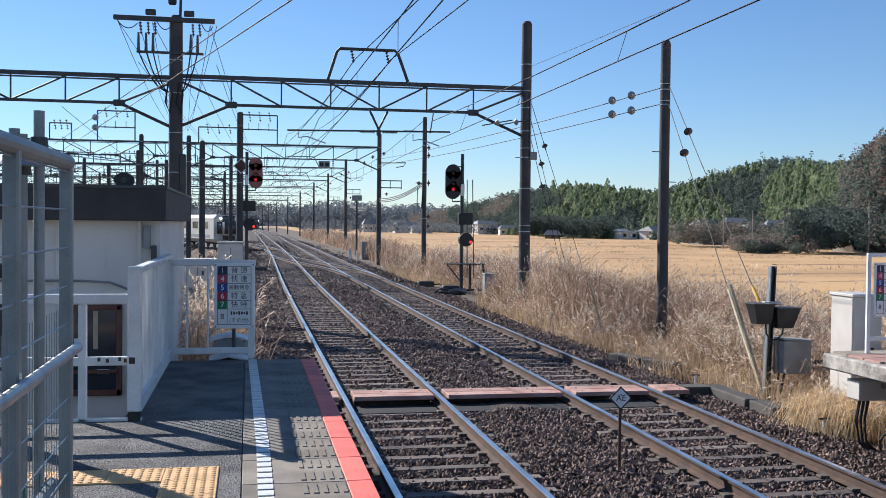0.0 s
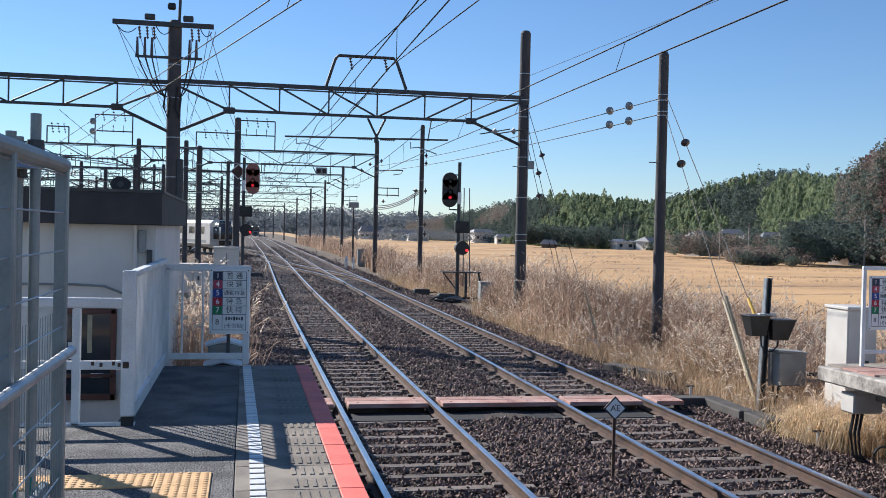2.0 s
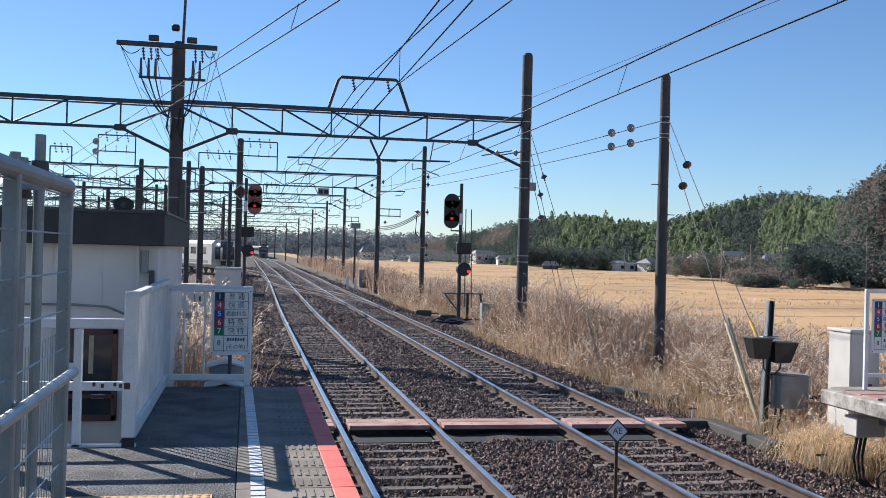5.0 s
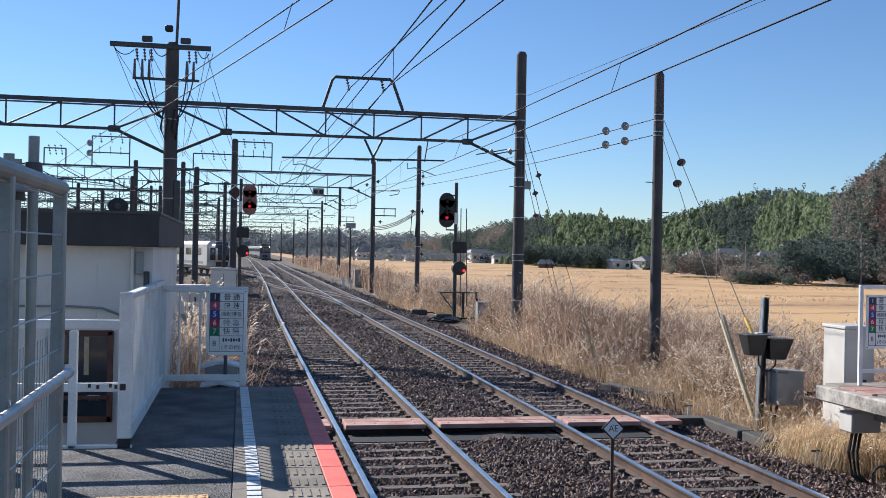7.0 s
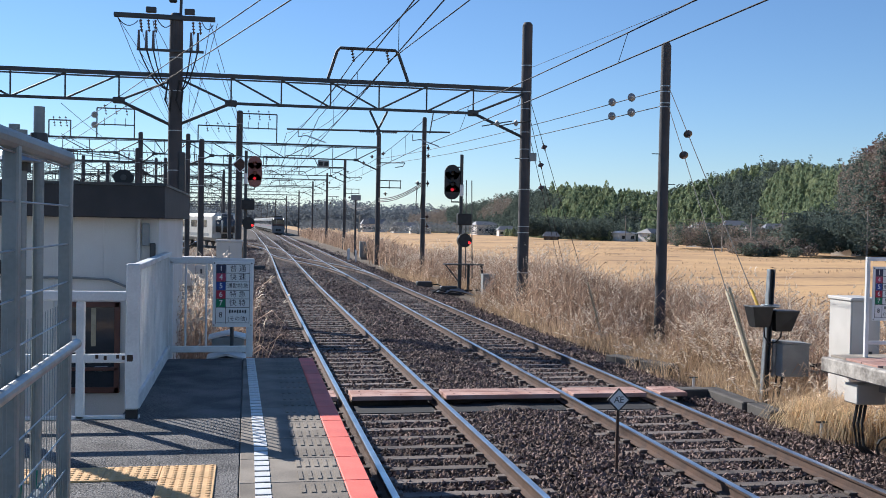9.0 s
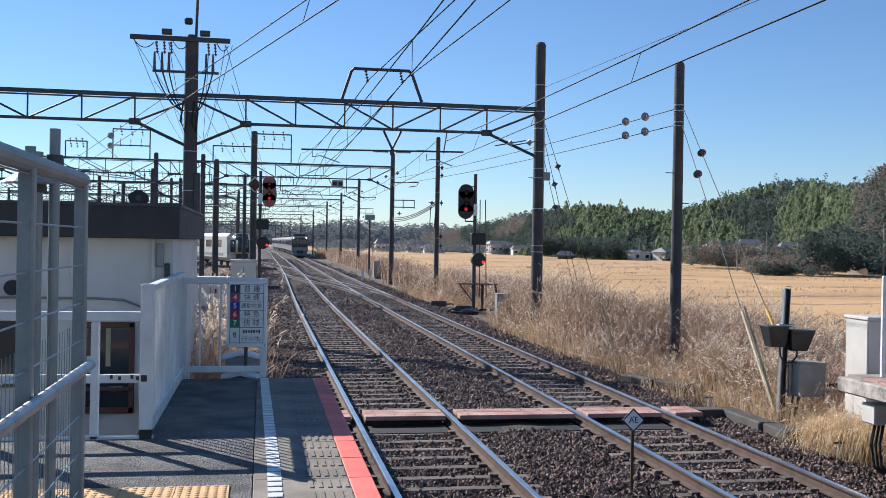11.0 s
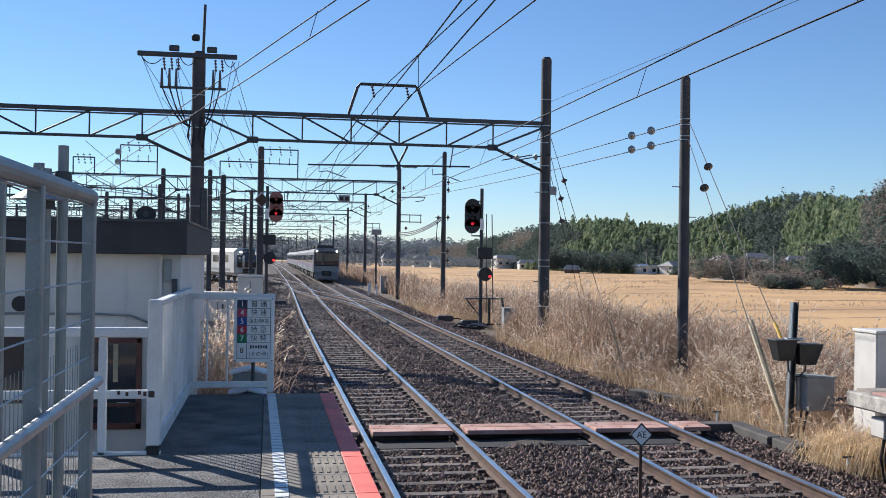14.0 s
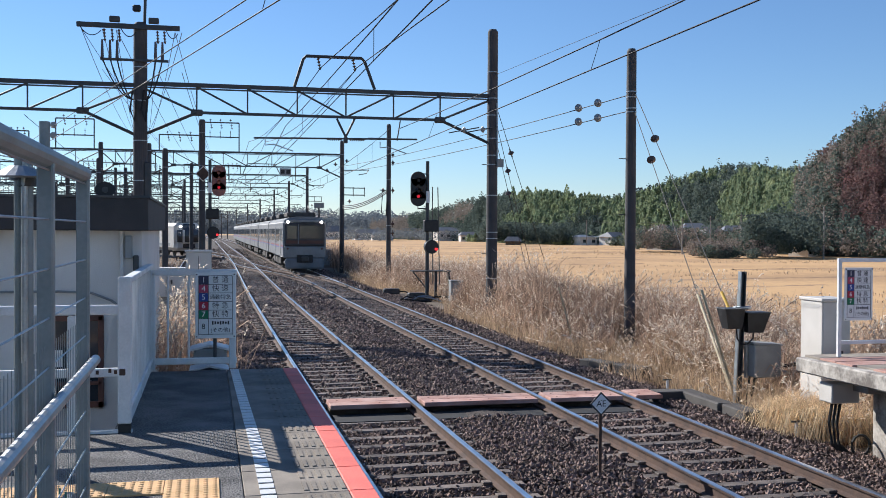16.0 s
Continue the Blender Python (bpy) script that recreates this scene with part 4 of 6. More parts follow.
hut()
sp = empty("loudspeaker", "round dark horn loudspeaker on the hut roof", "loudspeaker", (-1.235, 10.75, 3.0))
bm = rod(B(), (0, -0.14, 0.12), (0, 0.12, 0.12), 0.078, 0.06, 20)
for v in bm.verts:
    v.co.x *= 1.3
part("horn", bm, "black", sp)
part("bracket", box(B(), (0, 0.02, 0.02), (0.1, 0.08, 0.08)), "steel", sp)
part("cap", rod(B(), (0, -0.155, 0.12), (0, -0.14, 0.12), 0.03, seg=12), "steel", sp)


def mesh_fence():
    """The near security fence: posts, tubes and welded mesh, parallel to the track."""
    f = empty("mesh_fence", "grey-green welded mesh security fence with tube handrails", "fence", (-0.74, 0, PLAT_Z))
    zt = 1.77
    for y in (4.4, 3.42, 2.2, 0.9):
        part("post", box(B(), (0, y, zt / 2), (0.05, 0.05, zt), bevel=0.006), "fencegrey", f)
    part("top_rail", rod(B(), (0, -0.5, zt - 0.02), (0, 4.42, zt - 0.02), 0.032, seg=12), "fencegrey", f)
    part("handrail", rod(B(), (0.05, -0.5, 0.99), (0.05, 4.38, 0.99), 0.021, seg=12), "galv", f, "shiny galvanised handrail tube")
    part("lower_rail", rod(B(), (-0.05, -0.5, 0.42), (-0.05, 4.38, 0.42), 0.032, seg=12), "fencegrey", f)
    part("lower_rail", rod(B(), (0.02, -0.5, 0.30), (0.02, 4.38, 0.30), 0.02, seg=12), "fencegrey", f)
    part("bottom_rail", rod(B(), (0, -0.5, 0.1), (0, 4.38, 0.1), 0.025, seg=12), "fencegrey", f)
    bm = B()
    for k in range(11):
        z = 0.16 + 0.155 * k
        tube(bm, [(0.012, -0.5, z), (0.012, 4.4, z)], 0.0035, 4)
    part("mesh_panel", bm, "galv", f, "welded horizontal wires")
    bm = B()
    for k in range(96):
        y = -0.4 + 0.05 * k
        tube(bm, [(0.006, y, 0.12), (0.006, y, 1.16)], 0.0016, 3)
    part("mesh_panel", bm, "fencegrey", f, "fine vertical wires")
    # a second fence line behind, across the platform's back
    g = empty("mesh_fence", "grey steel framed fence with vertical bars behind the platform", "fence", (-1.35, 0, PLAT_Z))
    for y in (3.0, 4.2, 5.4):
        part("post", box(B(), (0, y, 0.95), (0.07, 0.07, 1.9), bevel=0.008), "fencegrey", g)
    for z in (1.72, 1.6, 1.36, 0.98, 0.55, 0.12):
        part("rail", box(B(), (0, 4.2, z), (0.03, 2.5, 0.035)), "fencegrey", g)
    for k in range(22):
        part("bar", rod(B(), (0, 3.1 + 0.105 * k, 1.0), (0, 3.1 + 0.105 * k, 1.7), 0.009, seg=6), "fencegrey", g)
    return f


mesh_fence()
for x, y, h in ((-1.135, 5.3, 3.17), (-1.09, 5.25, 3.14), (-1.02, 5.3, 3.26)):
    t = empty("pipe_post", "tall grey steel pipe post behind the fence", "post", (x, y, PLAT_Z - 0.01))
    part("pipe", rod(B(), (0, 0, 0), (0, 0, h - PLAT_Z), 0.026, seg=14), "fencegrey", t)
    part("clamp", rod(B(), (0, 0, h - PLAT_Z - 0.20), (0, 0, h - PLAT_Z - 0.13), 0.046, 0.04, 14), "steel", t)
fl = empty("platform_lamp", "flat round lamp head on a bracket between posts", "lamp", (-1.1, 5.12, 2.97))
part("shade", rod(B(), (0, 0, 0), (0, 0, 0.05), 0.13, 0.05, 18), "galv", fl)
part("bracket", rod(B(), (0.0, 0.1, -1.81), (0.0, 0.1, 0.02), 0.015, seg=8), "galv", fl)
gn = empty("green_net", "bunched green plastic net tied to the fence", "net", (-0.78, 3.75, PLAT_Z + 0.02))
rnd = random.Random(5)
bm = B()
for k in range(26):
    a = Vector((rnd.uniform(-0.05, 0.02), rnd.uniform(-0.5, 0.3), 0))
    tube(bm, [a, a + Vector((rnd.uniform(-0.06, 0.03), rnd.uniform(0, 0.3), rnd.uniform(0.05, 0.3))), a + Vector((0, rnd.uniform(0.1, 0.5), rnd.uniform(0.1, 0.55)))], 0.004, 3)
tagged(part("net_mesh", bm, "net", gn), kind="stuff")


# ---- yard boxes beyond the end fence ----
def instrument_case(x, y, z, s, label, mtl="cream"):
    c = empty("instrument_case", label, "cabinet", (x, y, z), group="instrument cases")
    part("body", box(B(), (0, 0, s[2] / 2), s, bevel=0.02), mtl, c)
    part("lid", box(B(), (0, 0, s[2] + 0.02), (s[0] * 1.08, s[1] * 1.08, 0.05), bevel=0.01), mtl, c)
    part("door_seam", box(B(), (0, -s[1] / 2 - 0.004, s[2] / 2), (0.012, 0.008, s[2] * 0.8)), "steel", c)
    part("leg", box(B(), (0, 0, -(z + 0.35) / 2), (s[0] * 0.8, s[1] * 0.8, z + 0.35)), "concrete", c)
    part("lock", box(B(), (s[0] * 0.15, -s[1] / 2 - 0.02, s[2] * 0.55), (0.04, 0.03, 0.1)), "steel", c)


instrument_case(-0.45, 26.0, 1.1, (0.62, 0.5, 1.08), "white trackside instrument case on a stand")
instrument_case(-1.15, 24.0, 1.2, (0.8, 0.5, 0.62), "long pale instrument case behind the end fence")
instrument_case(9.6, 40.0, -0.25, (0.5, 0.45, 0.95), "pale grey instrument case half hidden in reeds", "grey")
instrument_case(9.4, 83.0, -0.1, (0.7, 0.5, 1.25), "pale grey instrument case beside the far track", "grey")
instrument_case(9.25, 14.2, -0.15, (0.5, 0.6, 1.82), "tall cream steel cabinet beside the opposite platform")
for x, y in ((7.6, 78.0), (7.9, 80.0), (8.0, 76.0)):
    t = empty("marker_stake", "short white marker stake beside the far track", "stake", (x, y, -0.3), group="marker stakes")
    part("stake", box(B(), (0, 0, 0.5), (0.12, 0.12, 1.0), bevel=0.02), "white", t)

# ---- right side: opposite platform things ----
bf = empty("board_frame", "white steel frame holding a board on the opposite platform", "sign frame", (8.12, 12.2, 1.02))
part("post", box(B(), (0, 0, 0.66), (0.05, 0.05, 1.32), bevel=0.006), "white", bf)
part("post", box(B(), (1.1, 0, 0.66), (0.05, 0.05, 1.32), bevel=0.006), "white", bf)
part("top_rail", box(B(), (0.55, 0, 1.34), (1.15, 0.05, 0.05), bevel=0.006), "white", bf)
part("bottom_rail", box(B(), (0.55, 0, 0.22), (1.05, 0.04, 0.05), bevel=0.006), "white", bf)
stop_board((8.39, 12.165, 1.90), 0, "white train stop board on the opposite platform frame")
tb = empty("terminal_box", "small cream terminal box with hanging cables under the deck", "terminal box", (8.0, 12.0, 0.6))
part("box", box(B(), (0, 0, 0), (0.42, 0.3, 0.26), bevel=0.015), "cream", tb)
for k in range(3):
    part("cable", tube(B(), [(-0.1 + 0.06 * k, 0, -0.12), (-0.14 + 0.06 * k, 0.02, -0.4), (-0.1 + 0.05 * k, 0.0, -0.7), (0.1 + 0.05 * k, -0.05, -0.88)], 0.022, 6), "rubber", tb)
part("coil", tube(B(), [(0.3 + 0.14 * math.cos(a), -0.05, -0.72 + 0.14 * math.sin(a)) for a in np.linspace(0, 6.0, 14)], 0.02, 5), "rubber", tb)


def warning_lights():
    w = empty("warning_light", "dark twin-hood obstruction warning light on a leaning steel post", "warning light", (8.62, 15.8, -0.35))
    tilt = Matrix.Rotation(math.atan2(0.09, 2.4), 3, "Y")
    # paler steel on the left flange paints the sunlit side of the post
    for dx, wd in ((-0.045, 0.02), (0.045, 0.02)):
        part("post_flange", box(B(), (0.045 + dx, 0, 1.2), (wd, 0.10, 2.42), tilt, bevel=0.004), "galv" if dx < 0 else "steel", w)
    part("post_web", box(B(), (0.045, 0.02, 1.2), (0.08, 0.02, 2.42), tilt), "steel", w)
    part("clamp", box(B(), (0.05, -0.06, 1.79), (0.3, 0.12, 0.05), bevel=0.01), "galv", w)
    for s, z in ((-1, 0.02), (1, -0.05)):
        bm = B()
        top = [(0.02, -0.20), (0.42, -0.26), (0.42, 0.06), (0.02, 0.06)]
        low = [(0.06, -0.16), (0.33, -0.18), (0.33, 0.03), (0.06, 0.03)]
        lo = [bm.verts.new((0.06 + s * x, y, 1.42 + z)) for x, y in low]
        hi = [bm.verts.new((0.06 + s * x, y, 1.76 + z)) for x, y in top]
        for k in range(4):
            bm.faces.new((lo[k], lo[(k + 1) % 4], hi[(k + 1) % 4], hi[k]))
        bm.faces.new(lo[::-1])
        bm.faces.new(hi)
        hood = part("lamp_hood", bm, "black", w)
        part("rim", box(B(), (0.06 + s * 0.22, -0.10, 1.765 + z), (0.43, 0.33, 0.018), bevel=0.004), "steel", hood)
        part("cable", tube(B(), [(0.06 + s * 0.16, -0.15, 1.44 + z), (0.06 + s * 0.15, -0.16, 1.28), (0.06 + s * 0.06, -0.14, 1.18), (0.06, -0.1, 1.17)], 0.014, 5), "rubber", w)
    part("control_box", box(B(), (0.44, -0.1, 0.89), (0.50, 0.32, 0.56), bevel=0.015), "grey", w)
    part("box_lid", box(B(), (0.44, -0.1, 1.18), (0.54, 0.36, 0.03), Matrix.Rotation(radians(4), 3, "Y")), "grey", w)
    part("mounting_rail", box(B(), (0.15, -0.04, 0.9), (0.05, 0.06, 0.62), bevel=0.004), "galv", w)
    for z in (0.68, 1.1):
        part("mounting_arm", box(B(), (0.12, 0.0, z), (0.2, 0.05, 0.04)), "steel", w)
    part("box_cable", tube(B(), [(0.69, -0.1, 0.80), (0.9, -0.1, 0.78), (1.2, -0.05, 0.82)], 0.035, 6), "rubber", w)
    part("box_cable", tube(B(), [(0.69, -0.05, 0.72), (0.95, -0.08, 0.66), (1.25, -0.05, 0.72)], 0.025, 6), "galv", w)
    part("cable", tube(B(), [(0.3, -0.1, 0.62), (0.24, -0.1, 0.4), (0.2, -0.08, 0.05)], 0.024, 6), "rubber", w)
    part("cable", tube(B(), [(0.22, -0.05, 0.62), (0.16, -0.08, 0.35), (0.13, -0.08, 0.05)], 0.018, 6), "rubber", w)


warning_lights()


def ae_marker():
    a = empty("stop_marker", "white diamond stop marker with black rim on a thin post", "sign", (4.27, 11.2, -0.2))
    part("post", box(B(), (0, 0.0, 0.4), (0.035, 0.03, 0.9), bevel=0.004), "rust", a)
    part("foot", box(B(), (0, 0, 0.0), (0.16, 0.1, 0.04)), "rust", a)
    m = Matrix.Rotation(radians(45), 3, "Y")
    part("rim_plate", box(B(), (0, -0.022, 0.905), (0.2, 0.008, 0.2), m), "ink", a)
    part("plate", box(B(), (0, -0.027, 0.905), (0.165, 0.008, 0.165), m), "signwhite", a)
    lettering("AE", 0.105, "ink", a, pose(0, -0.0325, 0.905, 90))
    part("accent_mark", box(B(), (0.0, -0.0325, 0.945), (0.012, 0.003, 0.016)), "ink", a)


ae_marker()
for x, y, h in ((8.0, 13.0, 0.32), (8.05, 17.3, 0.3)):
    t = empty("survey_post", "short white survey post with a dark cap", "stake", (x, y, -0.3), group="survey posts")
    part("stake", rod(B(), (0, 0, 0), (0, 0, h), 0.025, seg=8), "white", t)
    part("cap", box(B(), (0, 0, h), (0.16, 0.03, 0.025)), "steel", t)
for a, b in (((8.72, 24.0, 0.1), (8.3, 24.0, 1.35)), ((8.7, 15.95, 0.0), (8.2, 16.3, 1.72)), ((9.6, 40, -0.5), (9.3, 40.3, 0.9))):
    t = empty("leaning_cane", "pale bamboo cane leaning in the reeds", "cane", a, group="canes")
    part("cane", rod(B(), (0, 0, -0.2), Vector(b) - Vector(a), 0.028, 0.022, 8), "bamboo", t)


def point_machine(x, y, rz):
    p = empty("point_machine", "dark steel point machine with rods beside the rail", "point machine", (x, y, -0.25), rz, group="point machines")
    part("case", box(B(), (0, 0, 0.14), (0.75, 0.4, 0.26), bevel=0.04), "steel", p)
    for k in range(3):
        part("rod", rod(B(), (-0.3, -0.25 + 0.25 * k, 0.05), (-1.6, -0.25 + 0.25 * k, 0.05), 0.025, seg=6), "steel", p)
    part("cable", tube(B(), [(0.3, 0.1, 0.1), (0.7, 0.3, 0.12), (0.9, 0.0, 0.0)], 0.03, 5), "rubber", p)


point_machine(8.7, 43.6, 0)
point_machine(8.2, 47.0, 0)
point_machine(-1.2, 37.0, 180)
tc = empty("cable_heap", "heap of dark cables and rods beside the signal foot", "cables", (8.6, 42.4, -0.27))
rnd = random.Random(33)
for k in range(9):
    x, y = rnd.uniform(-0.9, 0.9), rnd.uniform(-0.9, 1.2)
    part("cable", tube(B(), [(x - 0.6, y, 0.03), (x - 0.2, y + rnd.uniform(-0.3, 0.3), rnd.uniform(0.08, 0.3)), (x + 0.3, y + rnd.uniform(-0.3, 0.3), rnd.uniform(0.05, 0.22)), (x + 0.8, y, 0.03)], 0.035, 5), "rubber" if k % 3 else "galv", tc)
point_machine(0.7, 62.0, 180)


# ---- sleepers and rail fastenings ----
def sleepers():
    bm = B()
    box(bm, (0, 0, -0.085), (2.2, 0.20, 0.17), bevel=0.02)
    for s in (-1, 1):
        for o in (-1, 1):
            box(bm, (s * 0.75 + o * 0.11, 0, 0.018), (0.11, 0.12, 0.035), bevel=0.008)
    proto = None
    rnd = random.Random(2)
    far = B()
    s0 = 15.123 % 0.57
    for t, knots in ((track_near, TRACK_1), (track_far, TRACK_2)):
        for k in range(15, 560):
            y = s0 + 0.57 * k
            if 15.3 < y < 16.45:
                continue
            x = bend(knots, y)
            if k < 118:
                if proto is None:
                    proto = part("sleeper", bm, "sleeper", t)
                    ob = proto
                else:
                    ob = new("sleeper", proto.data)
                    ob.parent = t
                ob.matrix_basis = pose(x + rnd.uniform(-0.02, 0.02), y + rnd.uniform(-0.015, 0.015), -0.162, 0, 0, rnd.uniform(-0.6, 0.6))
            elif k < 420:
                box(far, (x, y, -0.22), (2.2, 0.2, 0.13))
    tagged(part("far_sleepers", far, "sleeper", track_near), kind="stuff")
    more = B()
    for knots, a, b in ((LEFT_A, 104, 190), (LEFT_C, 66, 200), (LEFT_B, 40, 190), (CROSS_A, 58, 82)):
        for y in np.arange(a, b, 0.6):
            box(more, (bend(knots, y), y, -0.22), (2.3, 0.2, 0.13))
    tagged(part("siding_sleepers", more, "wood", track_yard), kind="stuff")


sleepers()


def ballast():
    """Loose stones over the bed, thick near by and thinning with distance."""
    rng = np.random.default_rng(4)
    base = np.array([(1, 0, 0), (-1, 0, 0), (0, 1, 0), (0, -1, 0), (0, 0, 1), (0, 0, -1)], float)
    tri = np.array([(0, 2, 4), (2, 1, 4), (1, 3, 4), (3, 0, 4), (2, 0, 5), (1, 2, 5), (3, 1, 5), (0, 3, 5)])
    pts = []
    for y0, y1, dens, size in ((9, 18, 640, 0.0285), (18, 28, 340, 0.035), (28, 48, 130, 0.05), (48, 90, 34, 0.085), (90, 160, 9, 0.15)):
        n = int((y1 - y0) * 12.2 * dens)
        x, y = rng.uniform(-3.5, 8.7 + max(0, y0 - 45) * 0.02, n), rng.uniform(y0, y1, n)
        pts.append(np.stack([x, y, rng.uniform(0.7, 1.35, n) * size], 1))
    pts = np.concatenate(pts)
    keep = np.ones(len(pts), bool)
    for c in (2.26, 5.87):
        dx = np.abs(pts[:, 0] - c)
        for r in (0.75,):
            keep &= ~((np.abs(dx - r) < 0.10) & (pts[:, 1] < 48))
        ph = ((pts[:, 1] - 15.123) / 0.57) % 1.0
        onsl = (np.minimum(ph, 1 - ph) < 0.165) & (dx < 1.1)
        keep &= ~(onsl & (rng.uniform(0, 1, len(pts)) > 0.06))
    keep &= ~((pts[:, 0] < PLAT_X + 0.03) & (pts[:, 1] < PLAT_END + 0.1))
    keep &= ~((pts[:, 1] > 15.1) & (pts[:, 1] < 16.42) & (pts[:, 0] < 7.3))
    pts = pts[keep]
    n = len(pts)
    x = pts[:, 0]
    mid = np.exp(-((x - 4.06) / 0.55) ** 2) * 0.055 + np.exp(-((x - 7.5) / 0.4) ** 2) * 0.03
    z = -0.188 + mid - 0.13 * np.clip((x - 7.7) / 1.0, 0, 1) - 0.08 * np.clip((0.3 - x) / 1.0, 0, 1.1) + rng.uniform(-0.016, 0.028, n) - np.clip(pts[:, 2] - 0.033, 0, 1) * 0.85
    ang, tilt = rng.uniform(0, 6.28, n), rng.uniform(-0.6, 0.6, n)
    sc = pts[:, 2:3] * rng.uniform(0.65, 1.3, (n, 3))
    v = base[None] * sc[:, None] * rng.uniform(0.7, 1.2, (n, 6, 1)) + rng.uniform(-0.25, 0.25, (n, 6, 3)) * pts[:, 2][:, None, None]
    c, s = np.cos(ang)[:, None], np.sin(ang)[:, None]
    ct, st = np.cos(tilt)[:, None], np.sin(tilt)[:, None]
    vy, vz = v[..., 1] * ct - v[..., 2] * st, v[..., 1] * st + v[..., 2] * ct
    w = np.stack([v[..., 0] * c - vy * s + x[:, None], v[..., 0] * s + vy * c + pts[:, 1][:, None], vz + z[:, None]], -1).reshape(-1, 3)
    # stones past the crossing lie half sunk, so only their upper faces are built
    ids = 6 * np.arange(n)
    f = np.concatenate([(tri[None, :4] + ids[:, None, None]).reshape(-1, 3), (tri[None, 4:] + ids[pts[:, 1] < 17][:, None, None]).reshape(-1, 3)])
    ob = raw("ballast_stones", w.tolist(), f.tolist(), "stone")
    tagged(ob, "brown crushed ballast stones between the rails", "ballast", kind="stuff")


ballast()


# ---- reeds and grass ----
def blades(name, spots, material, label, heights, width, lean, seed, per=1, plume=0.0, category="grass", edge_of=None):
    """Many thin bent blades; where plume is given, a feathery head on some of them."""
    rng = random.Random(seed)
    V, F, PV, PF = [], [], [], []
    for x, y, z in spots:
        for _ in range(per):
            bx, by = x + rng.gauss(0, 0.16), y + rng.gauss(0, 0.16)
            h = rng.uniform(*heights) * (0.75 + 0.5 * noise.noise((bx * 0.35, by * 0.35, 7)))
            if edge_of:
                h *= 0.33 + 0.67 * smoothstep(-0.2, 2.9 if by < 27 else 1.1, bx - edge_of(by))
            h = max(0.15, h)
            a = rng.uniform(0, 6.28)
            l = rng.gauss(0.12, lean) * h
            dx, dy = math.cos(a) * l - 0.05 * h, math.sin(a) * l
            b = rng.uniform(0, 3.14)
            wx, wy = math.cos(b) * width, math.sin(b) * width * 0.6
            k = len(V)
            V += [(bx - wx, by - wy, z - 0.1), (bx + wx, by + wy, z - 0.1), (bx + dx * 0.4 + wx * 0.8, by + dy * 0.4 + wy * 0.8, z + h * 0.6), (bx + dx * 0.4 - wx * 0.8, by + dy * 0.4 - wy * 0.8, z + h * 0.6), (bx + dx, by + dy, z + h)]
            F += [(k, k + 1, k + 2, k + 3), (k + 3, k + 2, k + 4)]
            if h > 0.5:
                u, a2, ll = rng.uniform(0.3, 0.85), rng.uniform(0, 6.28), rng.uniform(0.15, 0.42) * h
                p = (bx + dx * u * 0.6, by + dy * u * 0.6, z + h * u)
                k = len(V)
                V += [p, (p[0] + math.cos(a2) * ll * 0.5, p[1] + math.sin(a2) * ll * 0.5, p[2] + ll * 0.35), (p[0] + math.cos(a2) * ll, p[1] + math.sin(a2) * ll, p[2] - ll * rng.uniform(0.0, 0.5)), (p[0] + math.cos(a2) * ll * 0.5 + width, p[1] + math.sin(a2) * ll * 0.5, p[2] + ll * 0.35 - width * 2)]
                F += [(k, k + 1, k + 2, k + 3)]
            if rng.random() < plume and h > heights[0] * 0.45:
                tip = Vector((bx + dx, by + dy, z + h))
                d = Vector((dx * 0.6 + rng.gauss(0, 0.05), dy * 0.6 + rng.gauss(0, 0.05), 0.28 * h)).normalized()
                ln = rng.uniform(0.18, 0.36)
                droop = Vector((rng.gauss(0.3, 0.5), rng.gauss(0, 0.5), -0.5)).normalized()
                for q in range(12):
                    u = Vector((rng.gauss(0, 1), rng.gauss(0, 1), rng.gauss(0, 0.4))).normalized()
                    p0 = tip + d * ln * rng.uniform(-0.4, 0.5)
                    p1 = p0 + d * ln * rng.uniform(0.15, 0.35) + (u * 0.35 + droop * 0.5) * ln * rng.uniform(0.25, 0.5)
                    sd = d.cross(u).normalized() * rng.uniform(0.006, 0.013)
                    m = len(PV)
                    mid = p0.lerp(p1, 0.55) + d * ln * 0.06
                    PV += [p0, mid + sd, p1, mid - sd]
                    PF += [(m, m + 1, m + 2, m + 3)]
    tagged(raw(name, V, F, material), label, category, kind="stuff")
    if PV:
        tagged(raw("pampas_plumes", PV, PF, "plume"), "feathery whitish pampas plumes above the dry reeds", "pampas grass", kind="stuff")


def bank_edge(y):
    return 8.2 + 1.5 * smoothstep(35, 39, y) * (1 - smoothstep(46, 52, y)) + 0.35 * noise.noise((y * 0.25, 0, 0)) + (0.35 if y < 18 else 0) + max(0.0, y - 46) * 0.035 * (1 if y < 110 else 0) + (2.3 if y >= 110 else 0)


